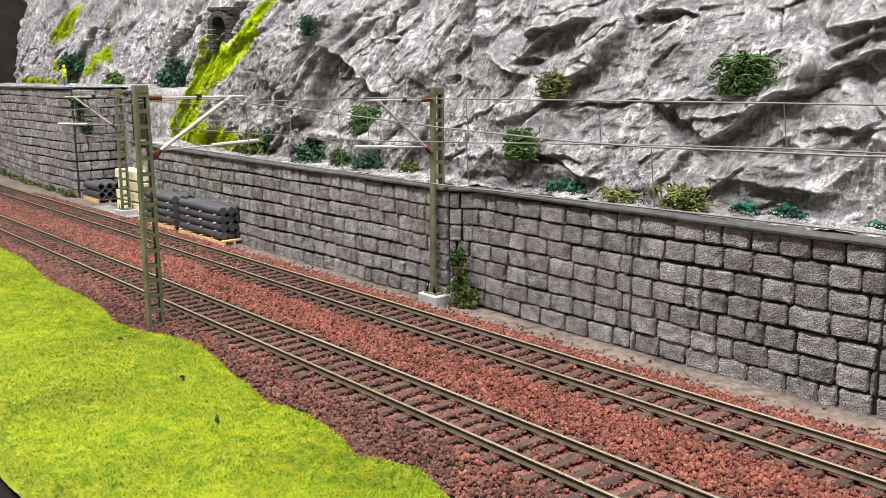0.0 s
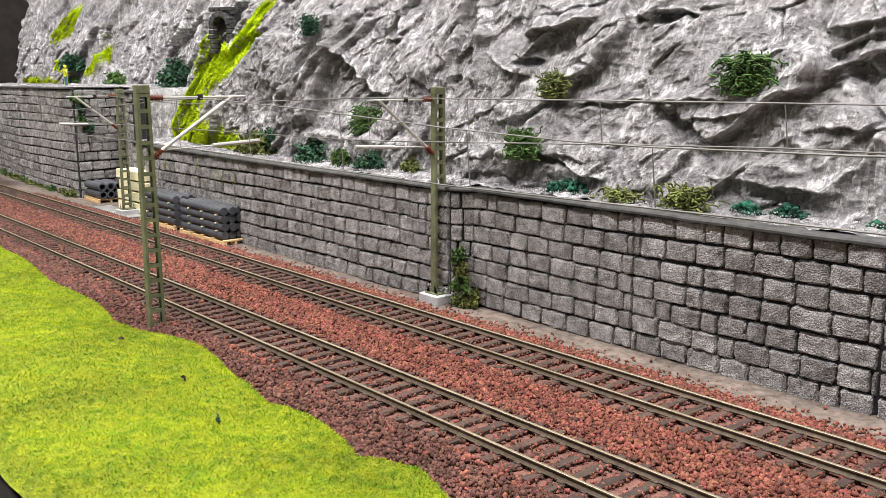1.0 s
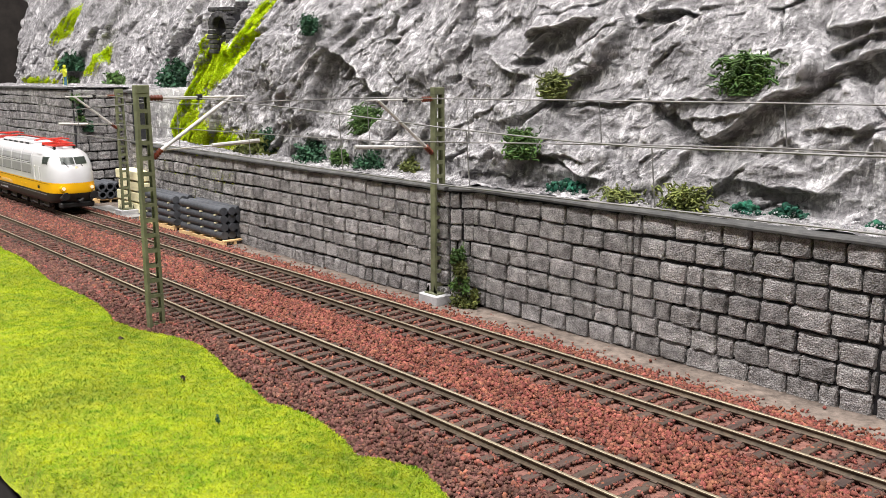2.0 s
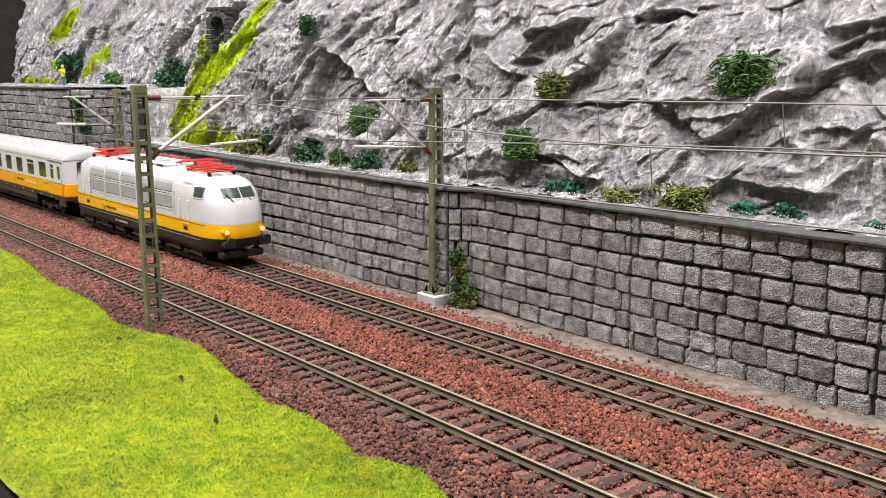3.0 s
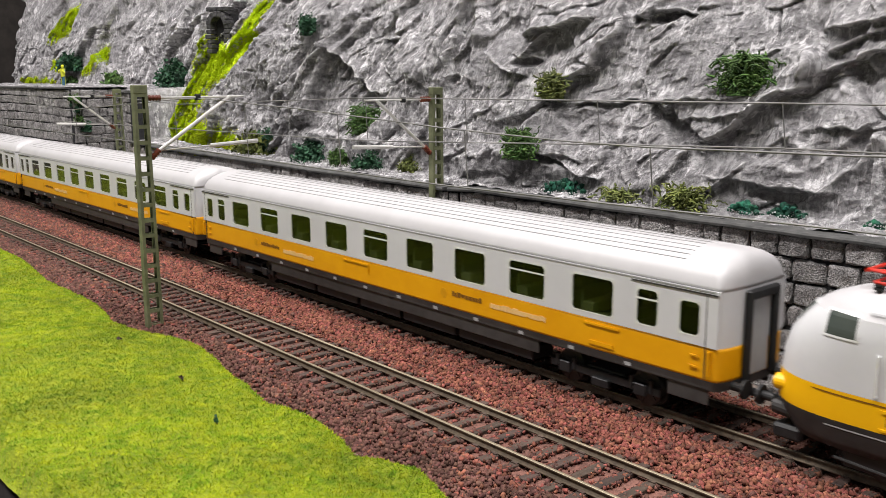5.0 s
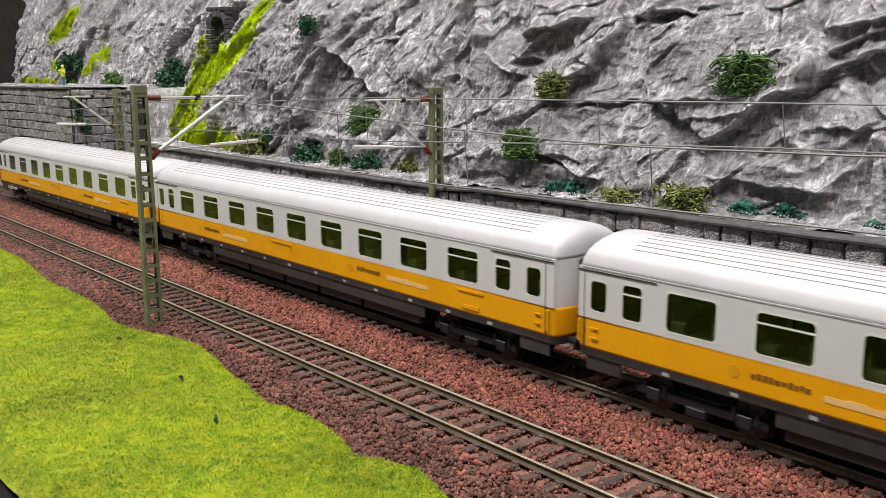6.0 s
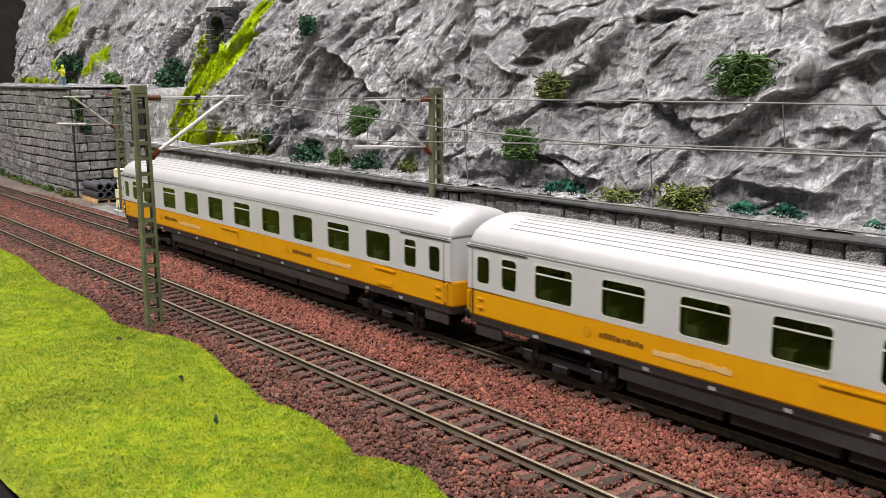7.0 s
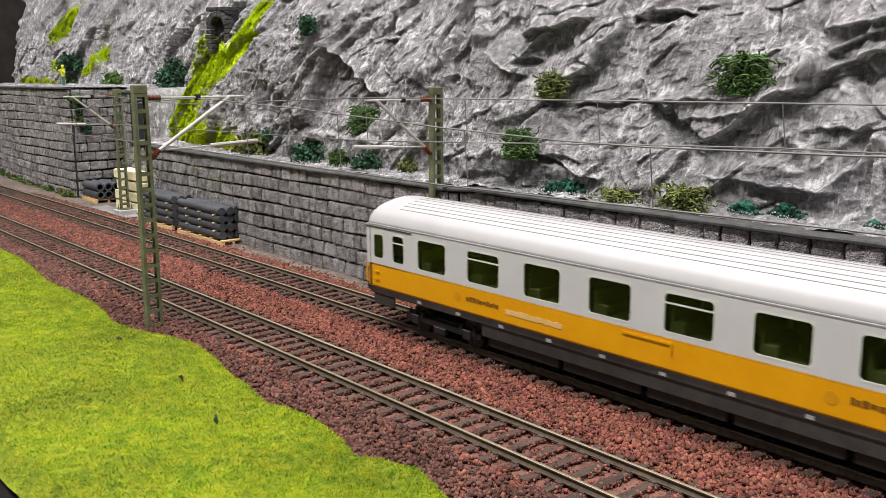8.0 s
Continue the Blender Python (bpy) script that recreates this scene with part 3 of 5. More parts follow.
def cliff_field(x, z):
    """Front of the rock: y for places along the wall and heights."""
    x, z = np.asarray(x, float), np.asarray(z, float)
    foot = 53 + 42 * ease(-560, -800, x) + 14 * ease(-900, -1250, x) + 7 * ease(-470, -620, x)
    h = z - 48
    y = foot + (0.34 - 0.14 * ease(-700, -950, x)) * h + 0.0010 * h * np.maximum(h, 0)
    wx, wz = ripple(x * 0.016, z * 0.02, 3), ripple(x * 0.016, z * 0.02, 13)
    fx, fz = rough(x * 0.07, z * 0.07, 23, 3), rough(x * 0.07, z * 0.07, 33, 3)
    y = y - 13 * ripple(x * 0.008 + 0.5 * wx, z * 0.006 + 0.4 * wz, 43)
    px, pz = x + 12 * wx + 3.0 * fx, z + 12 * wz + 3.0 * fz
    steep = ease(-285, -345, x + 25 * wx)
    a, ea = slabs(px, pz, 0.25, 0.015, 0.026, 50)
    b, eb = slabs(px, pz, 1.05, 0.014, 0.030, 60)
    y = y + 7.5 * a * (1 - steep) + 8.5 * b * steep
    c, ec = slabs(px, pz, 0.35, 0.042, 0.06, 70)
    c2, ec2 = slabs(px, pz, 1.1, 0.038, 0.07, 75)
    y = y + 4.2 * (c * (1 - steep) + c2 * steep)
    d3, ed = slabs(px + 4 * fz, pz - 4 * fx, 0.6, 0.10, 0.15, 77)
    y = y + 1.7 * d3 * ease(-0.25, 0.25, ripple(x * 0.025, z * 0.03, 79))
    # the main crests and overhangs
    qx, qz = x + 2.6 * fx, z + 2.6 * fz
    for x0, z0, x1, z1, out, wide in CRESTS_EAST + CRESTS_LOW + CRESTS_WEST + CRESTS_FAR:
        length = math.hypot(x1 - x0, z1 - z0)
        ux, uz = (x1 - x0) / length, (z1 - z0) / length
        if ux < 0:
            ux, uz, x0, z0 = -ux, -uz, x1, z1
        s, d = (qx - x0) * ux + (qz - z0) * uz, -(qx - x0) * uz + (qz - z0) * ux
        s = s / length
        reach = ease(-0.22, 0.12, s) * ease(1.22, 0.88, s)
        if out > 0:
            shape = np.where(d < 0, np.exp(np.minimum(d, 0) / wide), 1 - ease(0, 2.2 + 0.25 * out, d))
        else:
            shape = np.where(d > 0, np.exp(-np.maximum(d, 0) / wide), 1 - ease(0, 1.0, -d))
        y = y - abs(out) * shape * reach
    # open cracks along some of the joints
    e = ea * (1 - steep) + eb * steep
    y = y + 8.0 * np.clip(0.045 - e, 0, 1) / 0.045 * np.clip(0.12 + ripple(x * 0.03, z * 0.03, 80), 0, 1)
    e = ec * (1 - steep) + ec2 * steep
    y = y + 6.0 * np.clip(0.05 - e, 0, 1) / 0.05 * np.clip(0.10 + ripple(x * 0.05, z * 0.05, 90), 0, 1)
    # layers, flutes, pits and grain
    lay = steep * 0.95 + 0.12
    u, w = x * np.cos(lay) + z * np.sin(lay), -x * np.sin(lay) + z * np.cos(lay)
    y = y - (0.7 + 0.7 * steep) * rough(u * 0.022 + 0.5 * wx, w * 0.16 + 0.8 * wz + 0.3 * fx, 100, 3, 0.55, True)
    calm = 1 - 0.5 * ease(-520, -720, x)
    y = y - 1.5 * calm * rough(x * 0.06, z * 0.07, 120, 5, 0.6, True) + 0.8 * calm * rough(x * 0.2, z * 0.2, 140, 3, 0.6)
    for cx, cz, hw, hh, depth in HOLLOWS:
        r = ((x - cx) / hw) ** 2 + ((z - cz - 0.12 * (x - cx) + 2 * fx) / hh) ** 2
        y = y + depth * np.clip(1 - r, 0, 1) ** 0.6
    low = ease(64, 49, z)
    return y * (1 - low) + np.maximum(y, foot - 1) * low


def cliff_y(x, z):
    return float(cliff_field(np.array([x]), np.array([z]))[0])


def sheet_faces(nx, nz):
    idx = np.arange(nx * nz).reshape(nx, nz)
    return np.stack([idx[:-1, :-1], idx[1:, :-1], idx[1:, 1:], idx[:-1, 1:]], -1).reshape(-1, 4)


LEDGE_X = [-1330, -1088, -960, -779, -778.9, -745, -690, -620, -500, -420, -297, -288, 180]
LEDGE_Y = [71, 51, 42, 38, 85, 69.5, 53.5, 45.2, 41.8, 40, 39.6, 46, 46.8]


def cliff():
    xs = np.concatenate([np.linspace(-1480, -560, 470, endpoint=False), np.linspace(-560, -60, 770, endpoint=False), np.linspace(-60, 180, 90)])
    zs = np.concatenate([np.linspace(47, 150, 176, endpoint=False), np.linspace(150, 330, 46)])
    gx, gz = np.meshgrid(xs, zs, indexing="ij")
    gy = cliff_field(gx, gz) + (np.clip((-1275 - 0.6 * (gz - 95) - gx) / 60, 0, 1) ** 1.5) * 160
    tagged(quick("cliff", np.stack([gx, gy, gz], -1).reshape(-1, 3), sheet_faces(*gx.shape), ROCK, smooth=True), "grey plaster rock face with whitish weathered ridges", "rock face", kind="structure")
    # ledge between coping and rock
    lx = np.linspace(-1330, 180, 760)
    front = np.interp(lx, LEDGE_X, LEDGE_Y)
    top = np.where(lx < -775, 86.5, np.where(lx < -690, 84.5, 46.5))
    back = np.maximum(cliff_field(lx, top + 2.5) + 7, front + 4)
    t = np.linspace(0, 1, 12)[None]
    gx = np.repeat(lx[:, None], 12, 1)
    gy = front[:, None] + (back - front)[:, None] * t
    gz = top[:, None] + 1.35 + 2.0 * t + 1.5 * rough(gx * 0.11, gy * 0.16, 200, 4, 0.6)
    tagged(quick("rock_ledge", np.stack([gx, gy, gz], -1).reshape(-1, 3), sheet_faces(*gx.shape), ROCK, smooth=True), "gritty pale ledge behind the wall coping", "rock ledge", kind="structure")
    rng = np.random.default_rng(77)
    n = 2600
    x = -40 - 560 * rng.uniform(0, 1, n) ** 1.3
    y = np.interp(x, LEDGE_X, LEDGE_Y) + rng.uniform(0.5, 10, n)
    z = 48.4 + 0.15 * (y - np.interp(x, LEDGE_X, LEDGE_Y)) + 1.5 * rough(x * 0.11, y * 0.16, 200, 4, 0.6)
    pebbles("rock_debris", x, y, z, 0.14 + 0.42 * rng.uniform(0, 1, n) ** 3, ROCK, 78, "pale crumbs of rock strewn behind the coping", "stones")


cliff()

# ---- grass bank ----


BANK_X = (-1000, -700, -580, -549, -509, -446, -419, -387, -366, -353, -335, -318, -302, -284, -261, -249, -230, -220, -207, -191, -180, -173, -163, -144, 20)
BANK_Y = (-74, -74, -79, -82, -81.5, -88, -86.5, -86, -89, -92, -90, -83.5, -79.8, -81.7, -86.6, -87.2, -90.8, -88, -87, -89.4, -93, -88.5, -85.3, -91, -94)


def bank_edge(x):
    """The y of the grass edge towards the ballast."""
    return np.interp(x, BANK_X, BANK_Y) + 0.8 * ripple(np.asarray(x) * 0.12, np.asarray(x) * 0.0, 301)


def bank_z(x, y, edge):
    """Puffed mat: a rounded edge at the ballast, soft humps, and a drop at the front of the layout."""
    d = edge - y
    z = -5.6 + 5.2 * np.sqrt(np.clip(d / 4.5, 0, 1) * (2 - np.clip(d / 4.5, 0, 1))) + 2.6 * ease(4, 60, d)
    z = z + 2.8 * ripple(x * 0.022, y * 0.03, 305) * ease(0, 12, d) + 1.3 * ripple(x * 0.07, y * 0.09, 306) * ease(0, 8, d) + 0.5 * ripple(x * 0.3, y * 0.3, 307)
    return z - 7 * ease(-160, -166, y + 2.0 * ripple(x * 0.05, y * 0.0, 308))


def grass_bank():
    xs = np.linspace(-1000, 20, 420)
    t = np.linspace(0, 1, 90)[None] ** 1.4
    e = bank_edge(xs)[:, None]
    gx = np.repeat(xs[:, None], 90, 1)
    gy = e + 0.6 - t * (e + 166)
    tagged(quick("grass_bank", np.stack([gx, gy, bank_z(gx, gy, e)], -1).reshape(-1, 3), sheet_faces(*gx.shape), GRASS_BED, smooth=True), "low bank covered in a bright green grass mat", "grass bank", kind="structure")
    rng = np.random.default_rng(11)
    n = 330000
    px = -110 - 560 * rng.uniform(0, 1, n) ** 1.35
    e = bank_edge(px)
    py = e + 0.5 - rng.uniform(0, 1, n) ** 1.1 * (e + 165.5)
    blades("grass", px, py, bank_z(px, py, e), rng.uniform(0.5, 1.35, n), 0.13, 1.7, GRASS, rng, "bright yellow-green static grass fibres", "grass")


def blades(name, px, py, pz, length, half, lean, material, rng, label, category, up=(0, 0, 1)):
    n = len(px)
    a = rng.uniform(0, 2 * np.pi, n)
    side = np.stack([np.cos(a), np.sin(a), 0 * a], -1) * half
    d = np.stack([rng.normal(0, lean, n), rng.normal(0, lean, n), np.zeros(n)], -1) + np.array(up)
    d /= np.linalg.norm(d, axis=1, keepdims=True)
    base = np.stack([px, py, pz], -1)
    tip = base + d * length[:, None]
    v = np.stack([base - side, base + side, tip], 1).reshape(-1, 3)
    return tagged(quick(name, v, np.arange(3 * n).reshape(n, 3), material), label, category, kind="stuff")


grass_bank()

# ---- overhead line ----


def insulator_bm(a, b, n=4, r=1.25):
    """Ribbed insulator from a to b."""
    a, b = Vector(a), Vector(b)
    bm = rods((a, b, r * 0.5))
    for k in range(n):
        p = a + (b - a) * ((k + 0.5) / n)
        d = (b - a).normalized() * 0.42
        rod(bm, p - d, p + d, r * 0.75, r, sides=12)
    return bm


def catenary_mast(x, y, base, top, toward, reach, label, block=True):
    """Lattice mast of two channels with cross bars; the bracket points to the track (toward: +1 or -1 in y)."""
    t = thing("catenary_mast", x, y, base, 0, label, "catenary mast", "catenary masts")
    h = top - base
    foot = 5.4 if block else 0.0
    z0 = foot - 0.1

    def half(z):
        return 2.45 - 0.6 * z / h

    for s in (-1, 1):
        bm = bmesh.new()
        for (ya, yb, xa, xb) in ((0.35, 0.85, -1.55, 1.55), (-0.35, 0.36, -1.55, -1.15), (-0.35, 0.36, 1.15, 1.55)):
            lo = box(bm, xa, xb, -0.5, 0.5, z0, h)
            for v in lo:
                k = ya if v.co.y < 0 else yb
                v.co.y = s * (half(v.co.z) + k)
        part("channel", bm, MAST_GREEN, t, "olive green steel channel")
    n = int((h - z0) / 6.1)
    for k in range(n + 1):
        z = z0 + 3 + 6.1 * k
        if z < h - 2:
            w = half(z)
            part("cross_bar", boxes((-1.5, -1.15, -w - 0.2, w + 0.2, z - 0.75, z + 0.75)), MAST_GREEN, t)
            part("cross_bar", boxes((1.15, 1.5, -w - 0.2, w + 0.2, z - 0.75, z + 0.75)), MAST_GREEN, t)
    part("cap", boxes((-1.65, 1.65, -half(h) - 0.95, half(h) + 0.95, h - 3.2, h), bevel=0.2), MAST_GREEN, t, "olive head plate")
    if block:
        part("foundation", boxes((-6.5, 6.5, -6.5, 6.5, -0.8, 4.2), bevel=0.4), CONCRETE, t, "light grey concrete foundation block")
        part("base_plate", boxes((-4.2, 4.2, -4.8, 4.8, 4.2, 4.8)), MAST_GREEN, t)
        for s in (-1, 1):
            for q in (-1, 1):
                bm = bmesh.new()
                vs = [bm.verts.new(p) for p in ((q * 1.6, s * 4.1, 4.7), (q * 4.0, s * 4.1, 4.7), (q * 1.6, s * 4.1, 9.2))]
                f = bm.faces.new(vs)
                bmesh.ops.solidify(bm, geom=[f], thickness=0.6)
                part("gusset", bm, MAST_GREEN, t)
    g = toward
    zu, zl = h - 5.0, h - 27.0
    e = reach
    b = part("bracket", rods(((0, g * 8.2, zu), (0, g * (e + 6), zu), 0.42), ((0, g * 6.5, zl + 1.5), (0, g * e, zu), 0.75)), TUBE, t, "silver bracket tubes")
    part("insulator", insulator_bm((0, g * 3.2, zu), (0, g * 8.4, zu)), INSULATOR, b, "red-brown ribbed insulator")
    part("insulator", insulator_bm((0, g * 3.2, zl - 1.6), (0, g * 6.8, zl + 1.8)), INSULATOR, b, "red-brown ribbed insulator")
    part("steady_arm", rods(((0, g * 7, zl + 1.6), (0, g * (e * 0.75), zl + 2.4), 0.3), ((0, g * (e * 0.75), zl + 2.4), (0, g * (e + 12), zl + 3.4), 0.85)), TUBE, b, "pale steady arm")
    part("clamp", boxes((-0.9, 0.9, g * (e - 14) - 1, g * (e - 14) + 1, zu - 1.2, zu + 1.2), bevel=0.2), BLACK, b)
    return t


catenary_mast(-343, -79.5, -6, 92.2, 1, 38, "olive lattice mast standing in the grass edge", block=False)
catenary_mast(-303, 36.0, -5.2, 90.4, -1, 32, "olive lattice mast on a concrete block by the wall")
catenary_mast(-660, 31.0, -5.2, 87.5, -1, 32, "olive lattice mast beside the stacked timber")


def overhead_line(off, cols, label):
    """Messenger, contact wire and droppers: rows of x, messenger height, contact height."""
    t = thing("overhead_line", 0, 0, 0, 0, label, "overhead wire", "overhead wires")
    xs = [r[0] for r in cols]

    def at(x, k):
        return float(np.interp(x, xs, [r[k] for r in cols]))

    pts = np.linspace(xs[0], xs[-1], 60)
    part("messenger_wire", tube(bmesh.new(), [(x, bend(x, off), at(x, 1)) for x in pts], 0.24), WIRE, t)
    part("contact_wire", tube(bmesh.new(), [(x, bend(x, off), at(x, 2)) for x in pts], 0.26), WIRE, t)
    x = xs[0] + 20
    while x < xs[-1]:
        part("dropper", rods(((x, bend(x, off), at(x, 1)), (x + 1.5, bend(x, off), at(x, 2)), 0.17), sides=5), WIRE, t)
        x += 61
    return t


overhead_line(0.0, [(-1300, 84, 64), (-820, 78.5, 63), (-660, 86, 65), (-480, 80.5, 67), (-303, 86.6, 69), (-165, 87.4, 74.6), (-118, 87.6, 76.2), (120, 88, 78)], "thin grey overhead wires above the rear track")
overhead_line(NEAR, [(-1300, 86, 66), (-760, 86.5, 66.4), (-620, 83.7, 66.4), (-500, 78.2, 66), (-345, 87, 65.9), (-259, 84, 65), (-190, 80.7, 64.8), (-134, 79, 65.6), (-73, 80.2, 66.5), (90, 88, 67)], "thin grey overhead wires above the front track")

# ---- stacked goods beside the wall ----


def pallet(x, y, w, d, label):
    t = thing("pallet", x, y, -5.0, 0, label, "pallet", "pallets by the wall")
    for k in range(3):
        part("bearer", boxes((-w / 2, w / 2, -d / 2 + k * (d - 1.6) / 2, -d / 2 + k * (d - 1.6) / 2 + 1.6, 0, 2.2)), PALLET, t)
    n = 5
    for k in range(n):
        xx = -w / 2 + k * (w - 3) / (n - 1)
        part("board", boxes((xx, xx + 3, -d / 2, d / 2, 2.2, 3.2), bevel=0.15), PALLET, t)
    return t


def pipe_stack(x, y, length, rows, cols, r, along, label):
    """Round bars in a block on a pallet; along: axis in x, else seen end on with open ends."""
    t = thing("pipe_stack", x, y, -1.75, 0, label, "pipe stack", "pipe stacks by the wall")
    rng = random.Random(int(-x))
    for i in range(rows):
        for j in range(cols):
            yy, zz = (j - (cols - 1) / 2) * 2.03 * r, r + i * 1.96 * r
            sh = rng.uniform(-0.8, 0.8)
            bm = bmesh.new()
            if along:
                rod(bm, (-length / 2 + sh, yy, zz), (length / 2 + sh, yy, zz), r, sides=18)
            else:
                seg = 20
                rings = []
                for xa, rad in ((-length / 2, r * 0.68), (length / 2 + sh, r * 0.68), (length / 2 + sh, r), (-length / 2, r)):
                    rings.append([bm.verts.new((xa, yy + rad * math.cos(2 * math.pi * k / seg), zz + rad * math.sin(2 * math.pi * k / seg))) for k in range(seg)])
                for a in range(4):
                    q0, q1 = rings[a], rings[(a + 1) % 4]
                    for k in range(seg):
                        bm.faces.new((q0[k], q0[(k + 1) % seg], q1[(k + 1) % seg], q1[k]))
            part("pipe", bm, PIPE, t, smooth=False)
    if along:
        for i in range(rows - 1):
            for xx in (-length * 0.3, length * 0.02, length * 0.36):
                part("spacer", boxes((xx - 0.8, xx + 0.8, -r * cols - 0.25, r * cols, r * 1.96 * (i + 1) - 0.35, r * 1.96 * (i + 1) + 0.35)), TIMBER, t, "pale wooden spacer")
    return t


pallet(-524, 33.0, 64, 15, "pale wooden pallet under dark grey pipes")
pipe_stack(-524, 33.0, 58, 4, 3, 2.5, True, "four layers of dark grey solid pipes on a pallet")
pallet(-596, 34.0, 60, 15, "pale wooden pallet under dark grey pipes")
pipe_stack(-595, 34.0, 58, 4, 3, 2.5, True, "four layers of dark grey solid pipes on a pallet")
pallet(-752, 46.5, 34, 21, "pale wooden pallet under hollow pipes")
pipe_stack(-751, 46.5, 34, 2, 3, 3.3, False, "two layers of hollow grey concrete pipes")


def timber_stack():
    t = thing("timber_stack", -667, 44, -5, 3, "stack of pale yellow sawn timber bundles", "timber stack")
    rng = random.Random(4)
    for i in range(4):
        z = i * 8.0 + 1.3
        for x in (-16, 16):
            part("spacer", boxes((x - 1, x + 1, -7, 7, z - 1.3, z)), PALLET, t)
        part("timber_layer", boxes((-22 + rng.uniform(-2, 2), 21 + rng.uniform(-2, 2), -7 + rng.uniform(-1, 0.5), 7, z, z + 6.6), bevel=0.25), TIMBER, t)
    return t


timber_stack()
tagged(part("concrete_slab", boxes((-715, -640, 24, 38, -5.1, -4.3), bevel=0.2), SLAB), "flat weathered grey concrete slab under the mast", "slab")

# ---- plants ----


def leaf_clump(name, x, y, z, rx, ry, rz, count, size, material, seed, label):
    """A loose clump of many small bent leaves round a few twigs, gaps between tufts."""
    rng = np.random.default_rng(seed)
    tufts = max(5, int(count / 45))
    c = rng.normal(size=(tufts, 3))
    c /= np.linalg.norm(c, axis=1, keepdims=True)
    c *= rng.uniform(0.25, 0.85, (tufts, 1))
    c[:, 2] = np.abs(c[:, 2]) * 1.15 - 0.12
    which = rng.integers(0, tufts, count)
    p = c[which] + rng.normal(0, 0.17, (count, 3))
    p[:, 2] = np.maximum(p[:, 2], -0.15)
    p *= np.array([rx, ry, rz])
    d = rng.normal(size=(count, 3))
    d /= np.linalg.norm(d, axis=1, keepdims=True)
    e = np.cross(d, rng.normal(size=(count, 3)))
    e /= np.linalg.norm(e, axis=1, keepdims=True)
    s = size * rng.uniform(0.6, 1.4, (count, 1))
    n = np.cross(d, e)
    v = np.stack([p - d * s, p + e * s * 0.55 + n * s * 0.3, p + d * s, p - e * s * 0.55 + n * s * 0.3], 1).reshape(-1, 3)
    f = np.array([(0, 1, 2), (0, 2, 3)])[None] + 4 * np.arange(count)[:, None, None]
    t = thing(name, x, y, z, 0, label, "shrub", "shrubs on the rock")
    quick("crown", v, f.reshape(-1, 3), material, t)
    bm = bmesh.new()
    for k in range(min(tufts, 9)):
        q = Vector(c[k]) * 0.8
        tube(bm, [(0, 0, -1.5), (q.x * rx * 0.4, q.y * ry * 0.4, q.z * rz * 0.5), (q.x * rx, q.y * ry, q.z * rz)], 0.22, 4)
    part("twigs", bm, SLEEPER, t)
    return t


def strand_clump(name, x, y, z, rx, rz, count, material, seed, label):
    """Tangle of curling fibres, like dried lichen."""
    rng = random.Random(seed)
    t = thing(name, x, y, z, 0, label, "shrub", "shrubs on the rock")
    bm = bmesh.new()
    for _ in range(count):
        a = rng.uniform(0, 2 * math.pi)
        p = Vector((rng.gauss(0, 0.38) * rx, rng.uniform(-0.3, 0.25) * rx, rng.uniform(0, 0.75) * rz))
        d = Vector((math.cos(a), -0.3 + 0.4 * math.sin(a), rng.uniform(-0.1, 0.8))).normalized()
        pts = [p.copy()]
        for _ in range(8):
            d = (d + Vector((rng.uniform(-0.9, 0.9), rng.uniform(-0.8, 0.8), rng.uniform(-0.95, 0.7)))).normalized()
            p = p + d * rng.uniform(0.5, 0.85)
            p.z = max(p.z, -0.5)
            pts.append(p.copy())
        tube(bm, pts, rng.uniform(0.22, 0.42), 4)
    part("tangle", bm, material, t)
    return t


# shrubs on the rock: place along it, height, half width, half height and kind
SHRUBS = [(-735, 93, 19.5, 11.7, "d"), (-1009, 110.9, 14.6, 7.9, "d"), (-1013, 90, 12.3, 4.9, "m"), (-871, 92, 13.0, 7.1, "m"), (-706, 52, 14, 7, "d"), (-451, 122.9, 6.5, 4.9, "d"), (-502, 51, 13.4, 7.0, "o"),
          (-491, 56, 7.0, 6.3, "d"), (-432, 51, 10.2, 7.0, "d"), (-401, 51, 7.3, 5.1, "m"), (-376, 50.5, 8.7, 5.2, "d"), (-350, 50.5, 6.2, 4.2, "o")]
TANGLES = [(-387, 70.7, 10.7, 8.9, "m"), (-267, 65.3, 8.6, 6.7, "m"), (-261, 89.8, 6.6, 5.7, "o"), (-173, 93.4, 10.5, 8.2, "m")]
FOAM = [(-243, 49.2, 8.7, 3.9), (-164, 49, 5.0, 2.9), (-150, 49, 7.0, 3.2), (-120, 49, 2.8, 2.1)]
KINDS = {"d": (LEAF_DARK, "dark green leafy shrub rooted in the rock"), "m": (LEAF_MID, "mid green leafy shrub rooted in the rock"),
         "o": (LEAF_OLIVE, "olive green shrub low on the rock")}
for i, (sx, sz, sr, sh, key) in enumerate(SHRUBS):
    leaf_clump("shrub", sx, cliff_y(sx, sz) - 2.0, sz - 0.5 * sh, sr * 1.5, sr * 0.8, 2.0 * sh, int(320 + 150 * sr), 0.95 if sr < 9 else (1.25 if sr < 12 else 2.0), KINDS[key][0], 100 + i, KINDS[key][1])
for i, (sx, sz, sr, sh, key) in enumerate(TANGLES):
    strand_clump("lichen_shrub", sx, cliff_y(sx, sz) - 1.5, sz - 0.6 * sh, sr * 1.05, sh * 2.0, int(52 * sr), KINDS[key][0], 140 + i, "dark green curly lichen shrub lodged in the rock")


